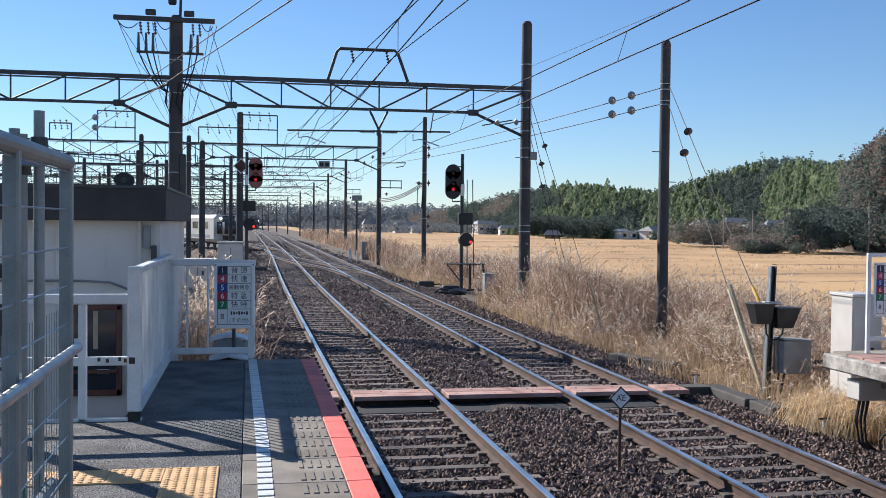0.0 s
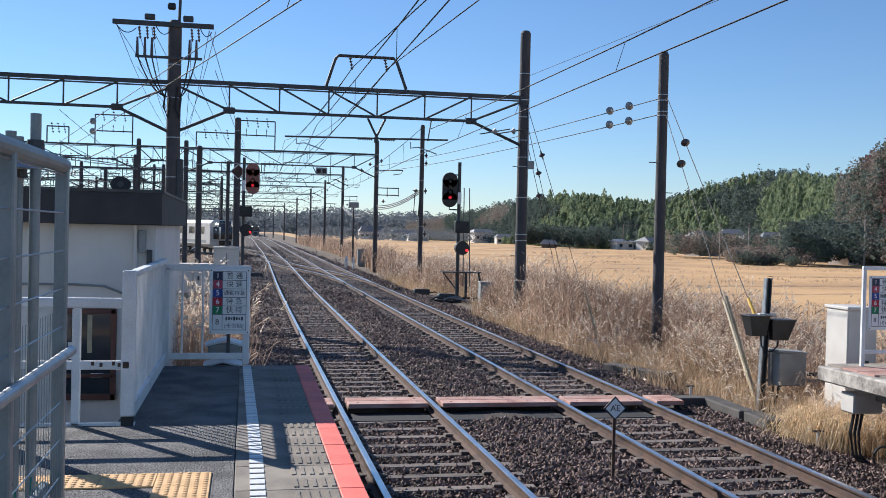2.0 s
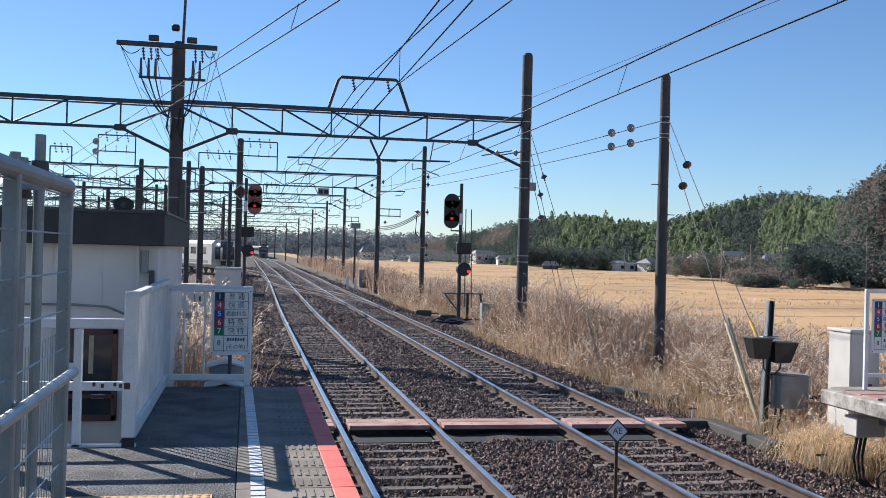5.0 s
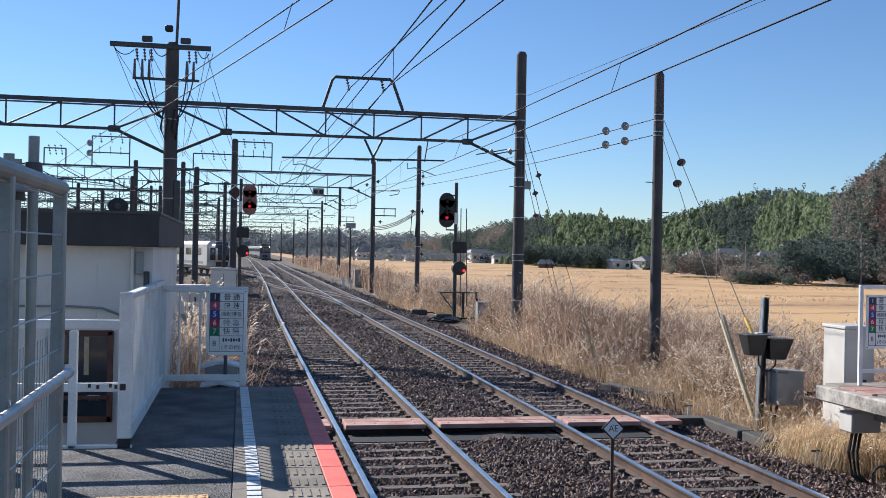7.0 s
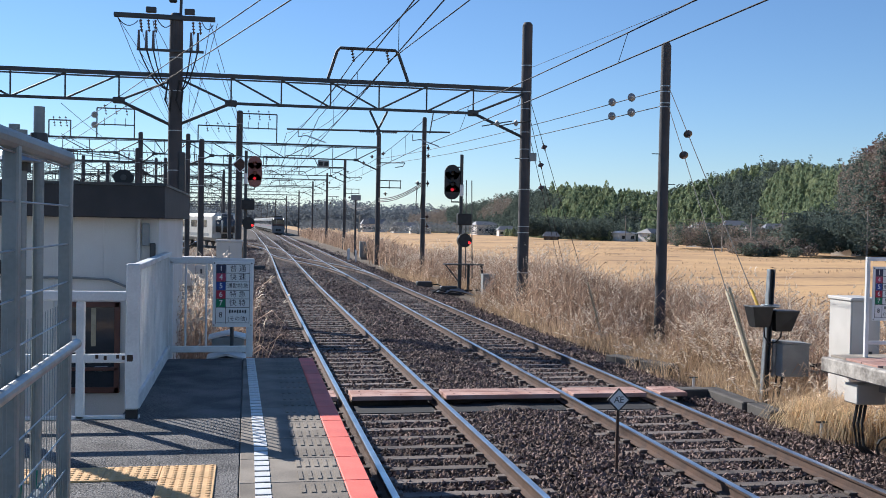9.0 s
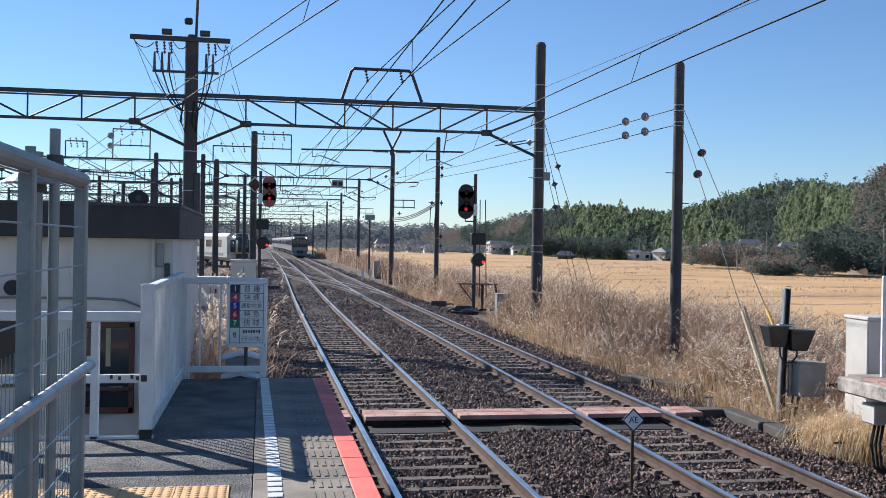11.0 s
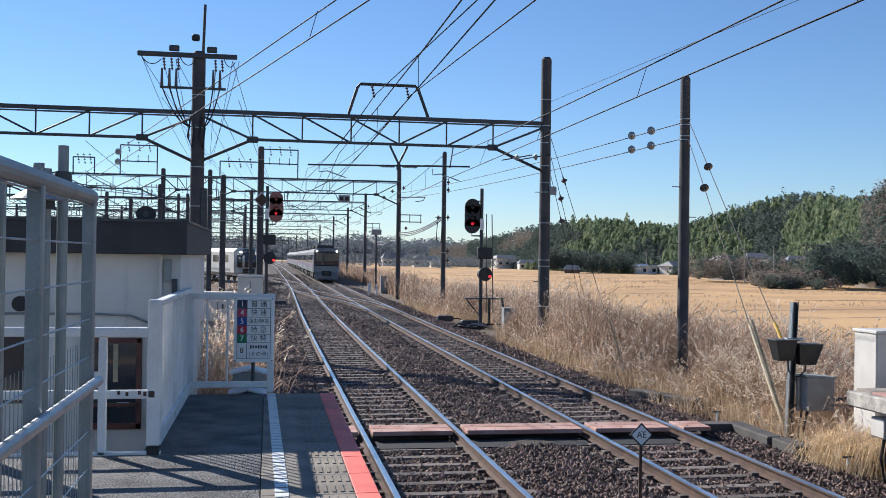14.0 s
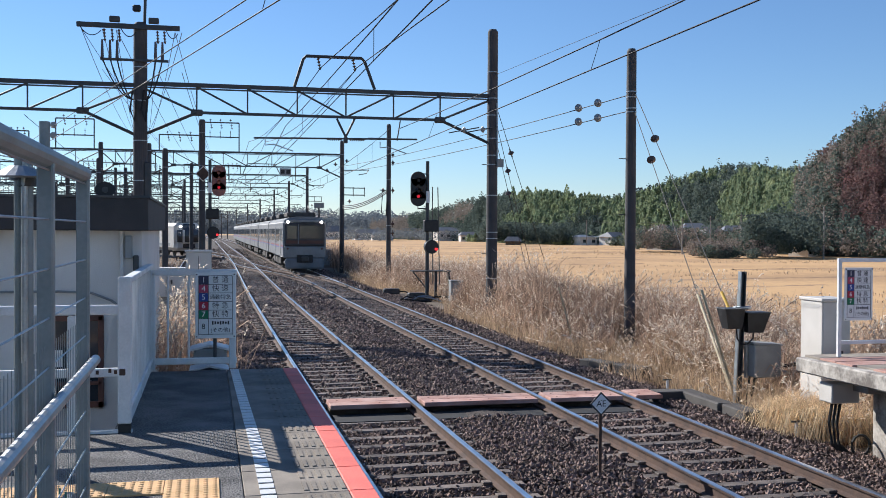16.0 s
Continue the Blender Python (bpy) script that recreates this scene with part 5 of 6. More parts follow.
def reeds():
    rng = random.Random(11)
    tall, short, far = [], [], []
    for _ in range(17000):
        y = 13 + 52 * rng.random() ** 1.25
        e = bank_edge(y)
        x = e + (0.05 if y > 24 else 0.35) + rng.random() ** 0.9 * 7.8
        if y < 20 and x < 9.0:
            continue
        if (8.4 < x < 9.2 and 15.2 < y < 16.3):
            continue
        # cut back round the foot of the strain pole
        if 20.5 < y < 25.7 and abs(x - 0.426 * y) < 0.55:
            if rng.random() < 0.5:
                short.append((x, y, ground_z(x, y)))
            continue
        tall.append((x, y, ground_z(x, y)))
    for _ in range(2600):
        y = 12.5 + 50 * rng.random() ** 1.3
        x = bank_edge(y) + rng.uniform(-0.25, 0.9)
        short.append((x, y, ground_z(x, y)))
    for _ in range(5000):
        y = 60 + 150 * rng.random()
        x = max(bank_edge(y), bend(TRACK_2, y) + 2.9) + rng.random() * 8
        far.append((x, y, ground_z(x, y)))
    blades("reed_bank", tall, "dry", "dense brown dry reeds on the railway bank", (0.9, 2.5), 0.008, 0.3, 3, per=5, plume=0.16, edge_of=bank_edge)
    pampas = [(9.0 + 2.6 * rng.random(), 16.8 + 3.6 * rng.random(), 0.0) for _ in range(520)]
    pampas = [(x, y, ground_z(x, y)) for x, y, _ in pampas if x - 0.45 * (y - 16.8) < 10.6]
    blades("pampas_clump", pampas, "straw", "low pale pampas clumps with many plumes on the bank", (0.5, 1.45), 0.006, 0.45, 16, per=5, plume=0.42)
    blades("verge_grass", short, "straw", "short straw-coloured grass along the ballast edge", (0.2, 0.8), 0.006, 0.6, 4, per=5, plume=0.06)
    blades("far_reeds", far, "dry", "dry reeds farther along the line", (1.2, 2.4), 0.02, 0.2, 5, per=4, plume=0.1)
    # tuft by the opposite platform
    def arching(name, n, cx, cy, label):
        V, F = [], []
        for _ in range(n):
            a, x, y = rng.uniform(0, 6.28), cx + rng.gauss(0, 0.16), cy + rng.gauss(0, 0.2)
            ln, top = rng.uniform(0.25, 0.62), rng.uniform(0.3, 0.62)
            k = len(V)
            for q in range(6):
                u = q / 5
                px, py = x + math.cos(a) * ln * u, y + math.sin(a) * ln * u
                pz = -0.36 + top * math.sin(min(1.0, u * 1.08) * 2.75) * (1.15 - 0.3 * u)
                w = 0.007 * (1 - 0.75 * u)
                V += [(px - math.sin(a) * w, py + math.cos(a) * w, pz), (px + math.sin(a) * w, py - math.cos(a) * w, pz)]
            F += [(k + 2 * q, k + 2 * q + 1, k + 2 * q + 3, k + 2 * q + 2) for q in range(5)]
        tagged(raw(name, V, F, "tuft"), label, "grass", kind="stuff")
    for cx, cy in ((8.2, 13.5), (8.55, 13.75), (8.75, 13.2), (8.45, 13.1)):
        arching("grass_tuft", 520, cx, cy, "arching tuft of pale dead grass beside the platform end")
    tuft = [(8.42 + rng.gauss(0, 0.22), 13.5 + rng.gauss(0, 0.3), -0.34) for _ in range(90)]
    blades("grass_stalks", tuft, "straw", "upright pale dead grass stalks by the platform", (0.45, 0.85), 0.006, 0.7, 6, per=7)
    left = [(rng.uniform(-1.5, -0.15), rng.uniform(13.0, 17.0), -0.25) for _ in range(300)]
    blades("reed_clump", left, "dry", "dry reed clump behind the end fence", (1.7, 2.75), 0.006, 0.15, 7, per=5, plume=0.3)
    yard = [(rng.uniform(-14, -0.5), rng.uniform(30, 110), -0.27) for _ in range(1500)]
    blades("yard_weeds", yard, "dry", "scattered dry weeds in the depot yard", (0.15, 0.5), 0.012, 0.4, 8, per=3)
    fieldgrass = []
    for _ in range(6000):
        x, y = 15 + rng.random() * 90, 30 + 230 * rng.random() ** 0.8
        if noise.noise((x * 0.03, y * 0.08, 2)) > 0.12:
            fieldgrass.append((x, y, ground_z(x, y)))
    blades("field_stubble", fieldgrass, "straw", "tufts of straw stubble over the paddies", (0.15, 0.45), 0.03, 0.4, 9, per=4)


reeds()


def ridges():
    """Low earth ridges between the paddies."""
    rng = random.Random(14)
    for y, x0, x1, turn in ((74, 30, 52, 2), (88, 40, 75, 3), (112, 62, 92, 2), (128, 22, 60, 3), (150, 40, 70, 2), (168, 62, 118, 3), (190, 36, 62, 1), (205, 30, 90, 2), (222, 70, 120, 1), (240, 80, 140, 2), (262, 44, 96, 1), (290, 40, 100, 1), (320, 60, 150, 1)):
        verts, faces = [], []
        n = 24
        for i in range(n + 1):
            x = x0 + (x1 - x0) * i / n
            yy = y + turn * i / n * 2 + rng.gauss(0, 0.25)
            zz = ground_z(x, yy)
            h = rng.uniform(0.02, 0.11)
            verts += [(x, yy - 1.1, zz - 0.04), (x, yy - 0.2, zz + h), (x, yy + 0.2, zz + h), (x, yy + 1.1, zz - 0.04)]
        for i in range(n):
            for k in range(3):
                a = i * 4 + k
                faces.append((a, a + 4, a + 5, a + 1))
        tagged(raw("paddy_ridge", verts, faces, "bank"), "low earthen ridge between fallow paddies", "ridge", kind="structure")


ridges()


# ---- woods, hills and houses ----
HORIZON_AZ = [(9.0, 640, 12.5), (12.3, 560, 17.5), (15.0, 500, 22.5), (17.7, 450, 23.5), (20.0, 420, 22.0), (22.4, 400, 19.5), (25.0, 390, 23.5), (28.0, 380, 29.0), (30.0, 360, 29.0), (31.6, 330, 25.0), (33.0, 262, 23.5), (34.4, 250, 28.5), (37.0, 245, 35.0), (41.0, 240, 37.0), (46, 240, 37)]


def hill(az_deg):
    """Distance and height of the ridge in that direction (degrees right of the track)."""
    return (bend([(a, d) for a, d, _ in HORIZON_AZ], az_deg), bend([(a, z) for a, _, z in HORIZON_AZ], az_deg))


def polar(az_deg, d):
    return d * math.sin(radians(az_deg)), d * math.cos(radians(az_deg))


def front(az_deg):
    return bend([(9, 560), (12.3, 500), (17.7, 370), (22.4, 345), (28, 285), (31.5, 215), (34.4, 205), (41, 190), (46, 190)], az_deg)


def hill_mass():
    azs, steps = np.arange(8, 47, 0.5), 10
    verts, faces = [], []
    for a in azs:
        d, z = hill(a)
        f = front(a)
        for k in range(steps + 3):
            r = f + (d - f) * k / steps
            zz = -2.0 + max(0.0, z - 6.0) * smoothstep(0.1, 1.0, k / steps) * (1 if k <= steps else 0.9)
            verts.append((*polar(a, r), zz))
    n = steps + 3
    for i in range(len(azs) - 1):
        for k in range(n - 1):
            q = i * n + k
            faces.append((q, q + n, q + n + 1, q + 1))
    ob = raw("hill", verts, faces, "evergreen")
    tagged(ob, "low wooded hill behind the paddies", "hill", kind="structure")


hill_mass()


def distant_ridge():
    """The long low ridge that carries the distant wood."""
    verts, faces = [], []
    azs = np.arange(-26, 15.1, 0.5)
    for a in azs:
        top = 11.5 + 5.0 * noise.noise((a * 0.3, 0, 4)) + 1.2 * noise.noise((a * 2.1, 3, 0))
        for d, z in ((770, -3.0), (800, top * 0.55), (850, top), (900, top * 1.05), (960, -3.0)):
            verts.append((*polar(a, d), z))
    for i in range(len(azs) - 1):
        for k in range(4):
            q = i * 5 + k
            faces.append((q, q + 5, q + 6, q + 1))
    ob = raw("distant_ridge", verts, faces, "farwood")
    for p in ob.data.polygons:
        p.use_smooth = True
    tagged(ob, "long low wooded ridge on the horizon, haze painted in its colour", "hill", kind="structure")


distant_ridge()


def crowns(name, trees, material, label, category="trees", leaf=1.0, n=46, shape="round"):
    """Crowns of many small leaf clumps, one mesh for a whole far wood."""
    rng = np.random.default_rng(len(trees) + int(leaf * 10))
    tr = np.repeat(np.array(trees, float), n, axis=0)
    m = len(tr)
    t = rng.random(m)
    x, y, z, h, w = tr.T
    if shape == "plume":
        r = w * 0.62 * (1 - t) ** 0.5 * (0.35 + 0.65 * np.minimum(1, t * 4))
        cz = z + h * (0.15 + 0.85 * t)
        up, wide = 2.2, 0.28
    else:
        # lobes: each crown is a handful of smaller billows
        lobe = rng.integers(0, 5, m) * 1.2566 + x * 1.7
        t = np.clip(t + 0.10 * np.sin(lobe * 3.1 + y), 0.02, 0.98)
        r = w * 0.5 * np.sqrt(np.maximum(0.02, 1 - (2 * t - 1) ** 2)) * (0.8 + 0.25 * np.sin(lobe * 2.3))
        cz = z + h * (0.22 + 0.78 * t)
        up, wide = 0.8, 0.38
    a, q = rng.uniform(0, 6.283, m), rng.random(m) ** 0.4
    c = np.stack([x + np.cos(a) * r * q, y + np.sin(a) * r * q, cz], 1)
    u = rng.normal(0, 1, (m, 3)) * (0.6 if up > 1 else 1.0, 0.6 if up > 1 else 1.0, up)
    u /= np.linalg.norm(u, axis=1, keepdims=True)
    v = np.cross(u, rng.normal(0, 1, (m, 3)))
    v /= np.linalg.norm(v, axis=1, keepdims=True)
    s = (leaf * rng.uniform(0.5, 1.25, m))[:, None]
    verts = np.stack([c - u * s * 0.5, c + v * s * wide, c + u * s * 0.6, c - v * s * wide * 0.9], 1).reshape(-1, 3)
    faces = np.arange(4 * m).reshape(-1, 4)
    tagged(raw(name, verts.tolist(), faces.tolist(), material), label, category, kind="stuff")


def woods():
    rng = random.Random(21)
    kinds = {"bambooleaf": [], "evergreen": [], "bare": [], "maroon": []}
    for _ in range(6600):
        a = rng.uniform(9.0, 43)
        d, z = hill(a)
        f = front(a)
        k = rng.random() ** 0.8
        r = f + (d - f) * k + rng.uniform(-4, 6)
        zz = -2.2 + max(0.0, z - 6.0) * smoothstep(0.1, 1.0, k)
        h, w = rng.uniform(3.2, 6.2) * (1.35 if rng.random() < 0.06 else 1), rng.uniform(2.2, 4.2)
        g = noise.noise((a * 0.35, k * 2.0, 1))
        if a > 32.2:
            m = "maroon" if (g > 0.05 and k > 0.15 and a > 33.5) else ("bare" if rng.random() < 0.6 else "evergreen")
        elif a > 30.6 and k < 0.35:
            m, h, w = "evergreen", h * 1.3, w
        elif k < 0.18:
            m = "bare" if (a > 24 and rng.random() < 0.75) else ("evergreen" if rng.random() < 0.7 else "bambooleaf")
            h *= 0.7
        elif a < 15.5:
            m = "bare" if g > 0.1 else "evergreen"
        elif a < 22:
            m = "bambooleaf" if (g > -0.12 and k > 0.4) else "evergreen"
        else:
            m = "bambooleaf" if (g > -0.18 and k < 0.9) else "evergreen"
        kinds[m].append((*polar(a, r), zz, h, w * (0.8 if m == "bambooleaf" else 1)))
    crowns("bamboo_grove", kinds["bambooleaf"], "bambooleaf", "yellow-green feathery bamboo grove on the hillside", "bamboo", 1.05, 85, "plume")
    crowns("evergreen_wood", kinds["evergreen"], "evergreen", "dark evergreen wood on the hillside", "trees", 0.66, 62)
    crowns("bare_wood", kinds["bare"], "bare", "greyish brown leafless wood on the hillside", "trees", 0.46, 66)
    crowns("autumn_wood", kinds["maroon"], "maroon", "dull reddish autumn wood on the near hill", "trees", 0.44, 110)
    # tall dark trees at the field's edge
    dark = [(*polar(rng.uniform(29.6, 33.4), rng.uniform(186, 204)), -2.2, rng.uniform(5.5, 9.0), rng.uniform(3.5, 5.5)) for _ in range(46)]
    dark += [(*polar(rng.uniform(15.2, 20.3), rng.uniform(348, 360)), -2.2, rng.uniform(6.5, 8.5), rng.uniform(4, 6)) for _ in range(60)]
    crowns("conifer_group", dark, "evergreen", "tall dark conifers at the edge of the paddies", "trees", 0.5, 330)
    hedge = [(*polar(rng.uniform(26.5, 31), rng.uniform(183, 192)), -2.0, rng.uniform(2.2, 3.8), rng.uniform(3, 4.5)) for _ in range(50)]
    crowns("scrub_row", hedge, "bare", "bare brown scrub along the paddy edge", "bushes", 0.32, 180)
    low = [(*polar(rng.uniform(27.2, 30.2), rng.uniform(181, 186)), -2.0, rng.uniform(1.5, 2.6), rng.uniform(2.5, 4)) for _ in range(26)]
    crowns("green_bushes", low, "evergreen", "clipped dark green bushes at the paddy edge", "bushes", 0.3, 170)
    screen = [(*polar(rng.uniform(23.5, 30.5), rng.uniform(228, 246)), -2.0, rng.uniform(4.0, 6.6), rng.uniform(3, 5)) for _ in range(150)]
    crowns("village_shrubs", screen[:90], "bare", "bare brown garden trees among the houses", "trees", 0.36, 170)
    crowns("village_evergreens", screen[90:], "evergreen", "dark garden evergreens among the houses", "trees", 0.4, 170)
    dist = []
    for _ in range(1500):
        a = rng.uniform(-22, 13)
        d = rng.uniform(780, 900)
        dist.append((*polar(a, d), -3, rng.uniform(14, 20) + 5.5 * noise.noise((a * 0.3, 0, 4)) + (4 if d > 840 else 0), rng.uniform(12, 20)))
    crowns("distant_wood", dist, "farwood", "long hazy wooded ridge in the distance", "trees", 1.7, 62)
    mid = [(*polar(rng.uniform(3, 14), rng.uniform(430, 560)), -2.2, rng.uniform(4, 7), rng.uniform(5, 9)) for _ in range(90)]
    crowns("field_trees", mid, "farwood", "trees round the far houses, blue-grey haze in their colour", "trees", 0.6, 170)
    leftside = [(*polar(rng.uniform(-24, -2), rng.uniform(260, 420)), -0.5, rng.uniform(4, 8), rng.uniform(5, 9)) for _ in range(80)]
    crowns("depot_trees", leftside, "farwood", "trees beyond the depot, blue-grey haze in their colour", "trees", 0.5, 170)


woods()


def house(az_deg, d, w, dp, h, rz, wall="offwhite", roofm="tile", label="small rural house with a tiled roof", ridge=1.6, base=-2.05):
    x, y = polar(az_deg, d)
    o = empty("house", label, "house", (x, y, base), rz, group="village houses")
    part("wall", box(B(), (0, 0, h / 2), (w, dp, h)), wall, o)
    if base > -2:
        part("footing", box(B(), (0, 0, -(base + 2.2) / 2), (w + 1.0, dp + 1.0, base + 2.2)), "concrete", o)
    bm = B()
    v = [bm.verts.new(p) for p in ((-w / 2 - 0.5, -dp / 2 - 0.5, h), (w / 2 + 0.5, -dp / 2 - 0.5, h), (w / 2 + 0.5, dp / 2 + 0.5, h), (-w / 2 - 0.5, dp / 2 + 0.5, h), (-w / 2 + w * 0.12, 0, h + ridge), (w / 2 - w * 0.12, 0, h + ridge))]
    for f in ((0, 1, 5, 4), (2, 3, 4, 5), (1, 2, 5), (3, 0, 4), (3, 2, 1, 0)):
        bm.faces.new([v[i] for i in f])
    part("roof", bm, roofm, o)
    n = max(2, int(w / 2.6))
    for i in range(n):
        p = part("window", box(B(), (-w / 2 + (i + 0.5) * w / n, -dp / 2 - 0.03, h * 0.55), (1.3, 0.08, 1.1)), "glass", o)
        part("frame", box(B(), (-w / 2 + (i + 0.5) * w / n, -dp / 2 - 0.06, h * 0.55 - 0.6), (1.5, 0.1, 0.1)), "white", p)
    return o


house(21.0, 352, 7, 6, 3.0, 10, label="low white farm building with a pale metal roof", roofm="bluebox", ridge=0.8)
house(22.6, 350, 8, 6, 3.2, 25, label="white farmhouse with a gabled roof")
house(23.6, 346, 7, 4, 2.2, 5, label="long low white shed at the paddy", roofm="bluebox", ridge=0.4)
for a, d, w, hh, bs, rz, wl in ((25.3, 266, 5, 2.0, 1.2, 15, "wood"), (26.9, 262, 5.5, 2.2, 1.6, -12, "concrete"), (27.8, 256, 4.5, 2.0, 0.6, 8, "wood"), (29.0, 256, 5, 2.0, 1.2, -15, "wood")):
    house(a, d, w, 5, hh, rz, wall=wl, base=bs, label="small grey-roofed house among trees on the slope", ridge=1.3)
house(17.0, 345, 5, 4, 1.5, -15, wall="wood", label="dark wooden shed under trees")
house(32.6, 207, 4, 4, 2.4, 30, label="house with a pale gable beside dark conifers")
house(7.0, 520, 13, 8, 4.2, 0, label="large far house with a hipped grey roof", ridge=3.0)
house(8.8, 500, 14, 7, 3.6, 5, label="far farmhouse with a wide grey roof", ridge=2.0)
house(9.6, 490, 10, 6, 3.2, 0, label="far white farm shed", roofm="bluebox", ridge=0.8)
house(13.2, 470, 10, 7, 5, 10, label="far two-storey house near the grove")
house(14.5, 450, 8, 6, 3, -5, label="far low house near the grove")
house(-7.0, 300, 16, 8, 4.5, 0, label="long pale depot building", roofm="bluebox", ridge=0.6)
house(-14.0, 220, 20, 8, 5, 0, label="grey depot shed behind the gantries", roofm="tile", ridge=1.2)
for a, d, h in ((21.1, 340, 9), (26.3, 215, 8), (27.8, 225, 8.5), (29.4, 215, 9), (33.6, 190, 9.5), (12.4, 450, 10), (6.2, 480, 9), (16.0, 430, 8)):
    x, y = polar(a, d)
    t = empty("utility_pole", "thin village utility pole with crossarms", "pole", (x, y, -2.2), group="utility poles")
    part("shaft", rod(B(), (0, 0, 0), (0, 0, h), 0.16, 0.1, 8), "concrete", t)
    part("crossarm", box(B(), (0, 0, h - 0.5), (1.8, 0.1, 0.1)), "steel", t)
vw = empty("village_wires", "thin power wires between village poles", "wires")
for (a, d, h), (b, e, k) in (((26.3, 215, 5.3), (27.8, 225, 5.8)), ((27.8, 225, 5.8), (29.4, 215, 6.3)), ((29.4, 215, 6.3), (33.6, 190, 6.8)), ((33.6, 190, 6.8), (40, 185, 7)), ((16.0, 430, 5.6), (21.1, 340, 6.5)), ((21.1, 340, 6.5), (26.3, 215, 5.3))):
    for o in (-0.7, 0.0, 0.7):
        part("wire", tube(B(), sag((*polar(a, d + o), h), (*polar(b, e + o), k), 0.8), 0.03, 3), "wire", vw)


# ---- trains ----
def wheelset(parent, y):
    b = part("bogie", box(B(), (0, y, 0.55), (2.2, 2.3, 0.22), bevel=0.05), "undergear", parent)
    for dy in (-1.05, 1.05):
        bm = rod(B(), (-0.78, y + dy, 0.43), (0.78, y + dy, 0.43), 0.07, seg=8)
        for s in (-1, 1):
            rod(bm, (s * 0.68, y + dy, 0.43), (s * 0.80, y + dy, 0.43), 0.43, seg=20)
        part("wheelset", bm, "undergear", b)


def railcar(lead, label, raised):
    """One commuter car, 18 m long; its front looks towards -y, its origin is at rail level amidships."""
    c = empty("railcar", label, "train car", (0, 0, 0), group="cars of the arriving train")
    W, L = 2.78, 17.6
    part("body", box(B(), (0, 0, 2.12), (W, L, 2.34), bevel=0.07), "silver", c, "brushed stainless steel body")
    bm = B()
    prof = [(-1.36, 3.24), (-1.28, 3.42), (-1.0, 3.56), (-0.5, 3.63), (0.5, 3.63), (1.0, 3.56), (1.28, 3.42), (1.36, 3.24)]
    a = [bm.verts.new((x, -L / 2 + 0.06, z)) for x, z in prof]
    b = [bm.verts.new((x, L / 2 - 0.06, z)) for x, z in prof]
    for i in range(len(prof) - 1):
        bm.faces.new((a[i], a[i + 1], b[i + 1], b[i]))
    bm.faces.new(a[::-1])
    bm.faces.new(b)
    part("roof", bm, "trainroof", c, "rounded grey roof")
    for y in (-4.6, 4.4):
        part("air_conditioner", box(B(), (0, y, 3.78), (1.9, 3.4, 0.34), bevel=0.08), "undergear", c)
    part("roof_vent", box(B(), (0, 0, 3.72), (0.9, 1.2, 0.2), bevel=0.05), "trainroof", c)
    for s in (-1, 1):
        part("waist_band", box(B(), (s * (W / 2 + 0.004), 0, 1.72), (0.012, L - 0.3, 0.12)), "trainred", c, "red waist band")
        part("waist_band", box(B(), (s * (W / 2 + 0.004), 0, 1.62), (0.012, L - 0.3, 0.07)), "trainblue", c, "blue waist band")
        for y in (-5.9, 0.0, 5.9):
            d = part("door", box(B(), (s * (W / 2 + 0.002), y, 2.05), (0.03, 1.32, 1.86), bevel=0.01), "silver", c)
            for o in (-0.33, 0.33):
                part("door_pane", box(B(), (s * (W / 2 + 0.016), y + o, 2.45), (0.012, 0.46, 0.78)), "glass", d)
        for y, w in ((-7.75, 0.9), (-2.95, 3.4), (2.95, 3.4), (7.75, 0.9)):
            win = part("window", box(B(), (s * (W / 2 + 0.004), y, 2.42), (0.016, w, 0.86)), "glass", c)
            part("sill", box(B(), (s * (W / 2 + 0.012), y, 1.96), (0.03, w + 0.1, 0.05)), "silver", win)
    for y, ln in ((-2.2, 2.6), (0.9, 2.0), (3.4, 1.8)):
        part("underfloor_box", box(B(), (0, y, 0.66), (2.4, ln, 0.56), bevel=0.04), "undergear", c)
    for y in (-6.2, 6.2):
        wheelset(c, y)
    if raised:
        p = part("pantograph", tube(B(), [(-0.6, 6.4, 3.7), (-0.6, 7.4, 4.4), (-0.4, 6.6, 5.1), (0.4, 6.6, 5.1), (0.6, 7.4, 4.4), (0.6, 6.4, 3.7)], 0.03, 5), "steel", c)
        part("collector_head", box(B(), (0, 6.6, 5.13), (1.7, 0.25, 0.04)), "steel", p)
    if lead:
        f = -L / 2
        part("front_mask", box(B(), (0, f - 0.05, 2.46), (2.56, 0.14, 1.5), bevel=0.06), "maskgrey", c, "black windscreen mask")
        part("windscreen", box(B(), (0.42, f - 0.13, 2.62), (1.5, 0.02, 0.86), bevel=0.01), "glass", c)
        part("front_door_pane", box(B(), (-0.82, f - 0.13, 2.62), (0.62, 0.02, 0.86), bevel=0.01), "glass", c)
        part("front_door_frame", box(B(), (-0.42, f - 0.14, 2.5), (0.06, 0.03, 1.3)), "silver", c)
        part("destination_sign", box(B(), (0.2, f - 0.14, 3.16), (0.9, 0.02, 0.17)), "ink", c, "dark destination sign")
        part("front_band", box(B(), (0, f - 0.1, 1.98), (2.4, 0.06, 0.2)), "brown", c, "dull red-brown front band")
        part("lower_face", box(B(), (0, f - 0.06, 1.32), (2.66, 0.14, 0.76), bevel=0.05), "silver", c)
        part("skirt", box(B(), (0, f + 0.1, 0.58), (2.5, 0.5, 0.7), bevel=0.1), "trainroof", c, "grey front skirt")
        part("coupler", box(B(), (0, f - 0.3, 0.88), (0.5, 0.6, 0.34), bevel=0.06), "undergear", c)
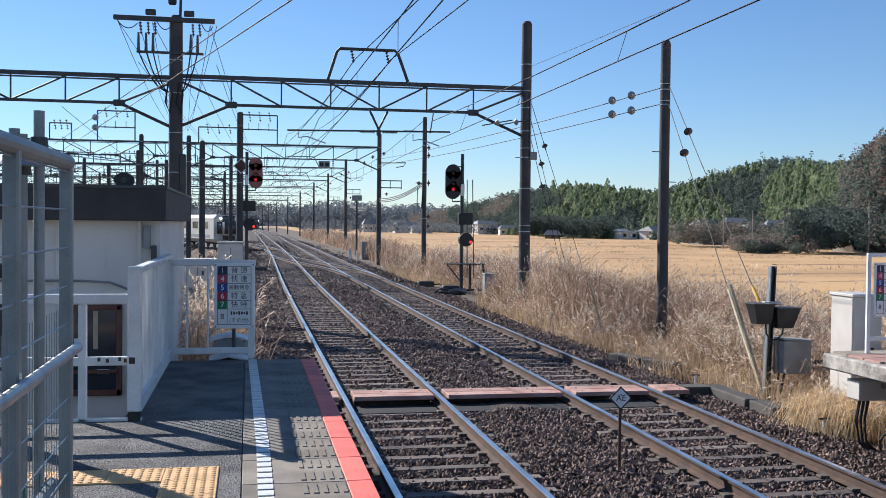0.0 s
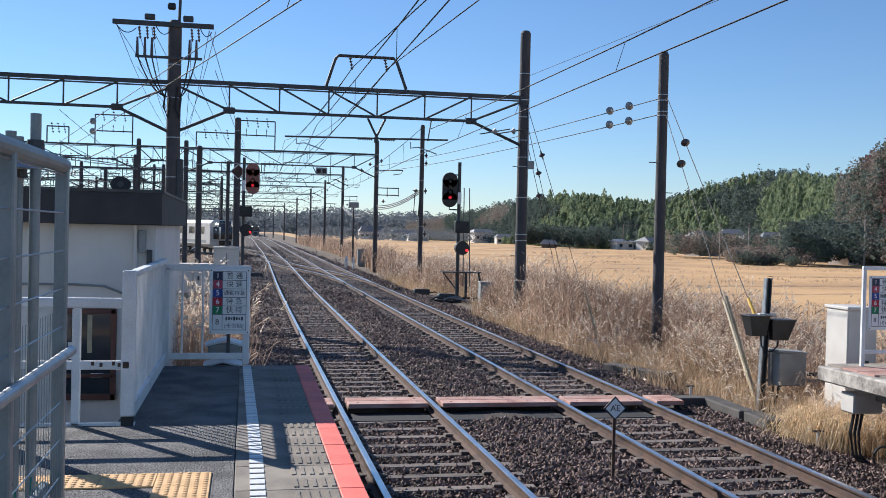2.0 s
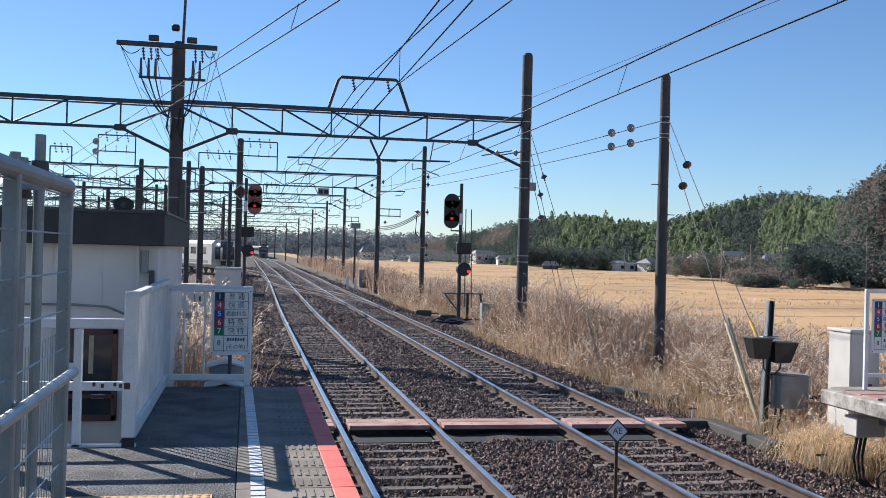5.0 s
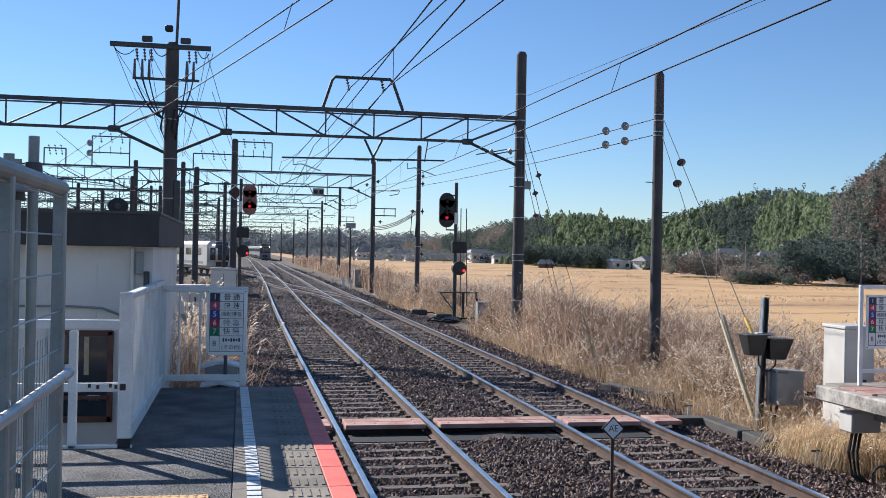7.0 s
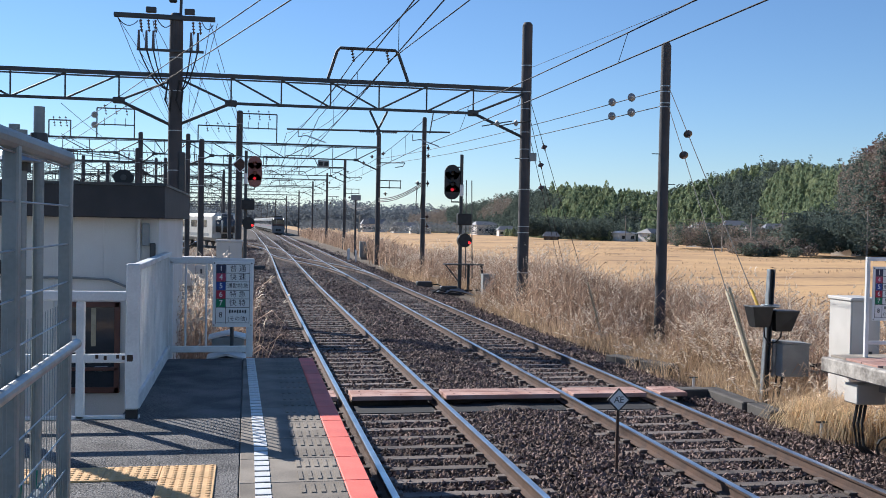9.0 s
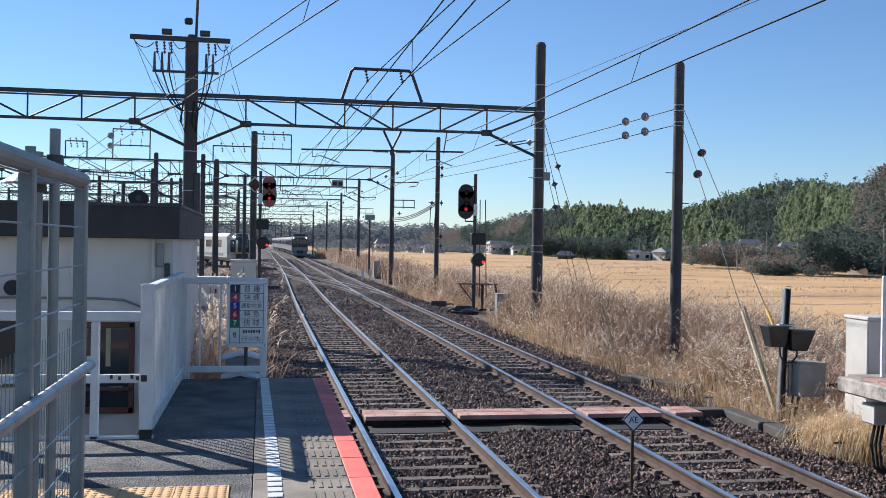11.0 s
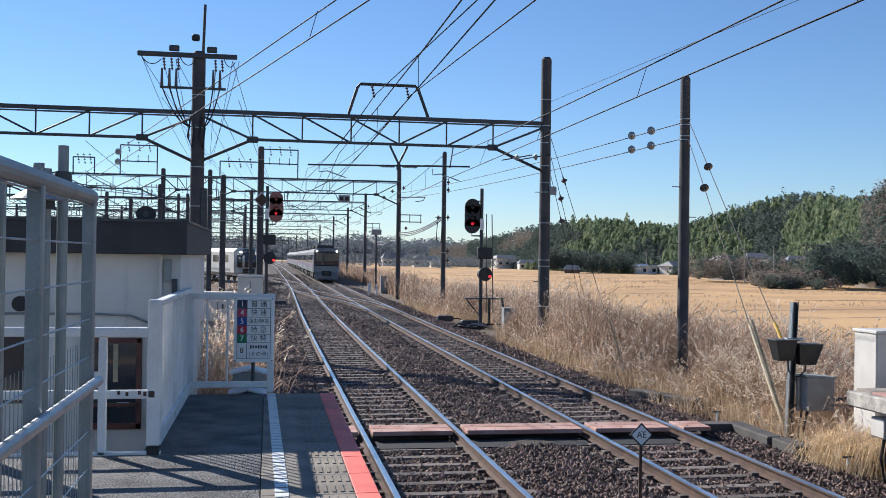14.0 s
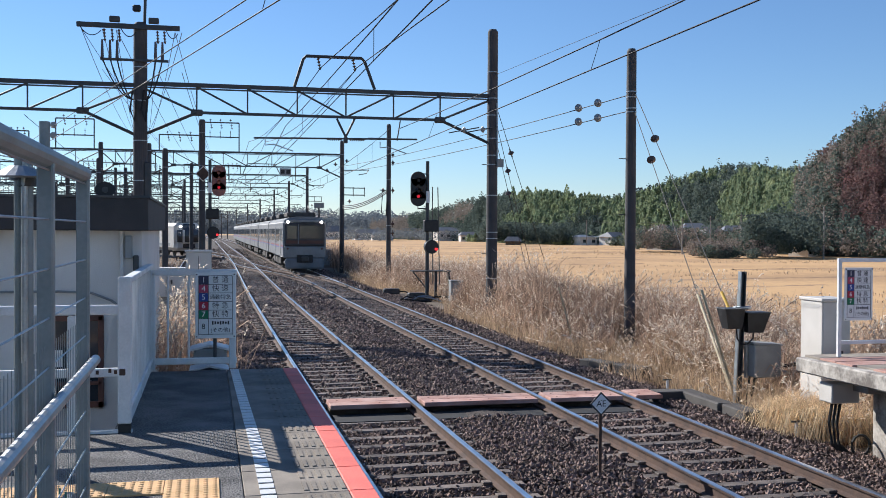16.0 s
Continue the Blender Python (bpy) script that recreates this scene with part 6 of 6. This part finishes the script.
        part("coupler_pocket", box(B(), (0, f - 0.17, 0.9), (1.05, 0.06, 0.5), bevel=0.03), "black", c)
        part("front_roof_edge", box(B(), (0, f + 0.02, 3.34), (2.5, 0.12, 0.24), bevel=0.05), "silver", c)
        for s in (-1, 1):
            part("headlight", rod(B(), (s * 1.08, f - 0.13, 3.27), (s * 1.08, f - 0.03, 3.27), 0.085, seg=14), "lampglow", c, "lit white headlight")
            part("tail_lamp", rod(B(), (s * 1.1, f - 0.15, 1.55), (s * 1.1, f - 0.1, 1.55), 0.07, seg=12), "brown", c)
    return c


CARS = [railcar(k == 0, "stainless steel commuter train car" + (" with lit headlights in front" if k == 0 else ", coupled behind the lead car"), k % 3 == 1) for k in range(8)]


def parked_train():
    t = empty("parked_train", "white express train with a rounded dark windscreen in the yard", "train", (-2.2, 108.0, 0), 20)
    bm = box(B(), (0, 10, 2.0), (2.75, 20, 2.9), bevel=0.35)
    part("body", bm, "cream", t, "off-white glossy body")
    def rounded(c, size, r):
        q = B()
        bmesh.ops.create_cube(q, size=1, matrix=Matrix.Translation(c) @ Matrix.Diagonal((*size, 1)))
        bmesh.ops.bevel(q, geom=q.edges[:], offset=r, segments=5, affect="EDGES")
        return q
    part("nose", rounded((0, 0.6, 2.0), (2.74, 2.4, 2.9), 0.75), "cream", t, smooth=True)
    part("windscreen", rounded((0.1, -0.1, 2.1), (2.5, 1.3, 2.5), 0.62), "glass", t, "dark rounded windscreen", smooth=True)
    for s in (-1, 1):
        part("headlight", rod(B(), (s * 0.95, -0.72, 3.05), (s * 0.95, -0.5, 3.05), 0.1, seg=12), "lampglow", t)
        for k in range(4):
            part("window", box(B(), (s * 1.375, 3.2 + 3.4 * k, 2.35), (0.03, 2.0, 0.75), bevel=0.01), "glass", t)
        part("grey_band", box(B(), (s * 1.375, 10, 1.2), (0.02, 17, 0.3)), "grey", t)
    wheelset(t, 3.0)
    wheelset(t, 15.0)
    part("wiper", tube(B(), [(-0.1, -1.0, 2.0), (0.3, -0.9, 2.9)], 0.02, 4), "black", t)


parked_train()


def motions():
    """The train runs in along the far track at an even pace."""
    for k, c in enumerate(CARS):
        rows = []
        for i in range(33):
            t = i * 0.5
            y = 66.0 + 21.8 * (16 - t) + 8.95 + 18.4 * k
            x0, x1 = bend(TRACK_2, y - 6), bend(TRACK_2, y + 6)
            rows.append((t, pose((x0 + x1) / 2, y, 0, 0, 0, -math.degrees(math.atan2(x1 - x0, 12)))))
        walk(c, rows)


motions()
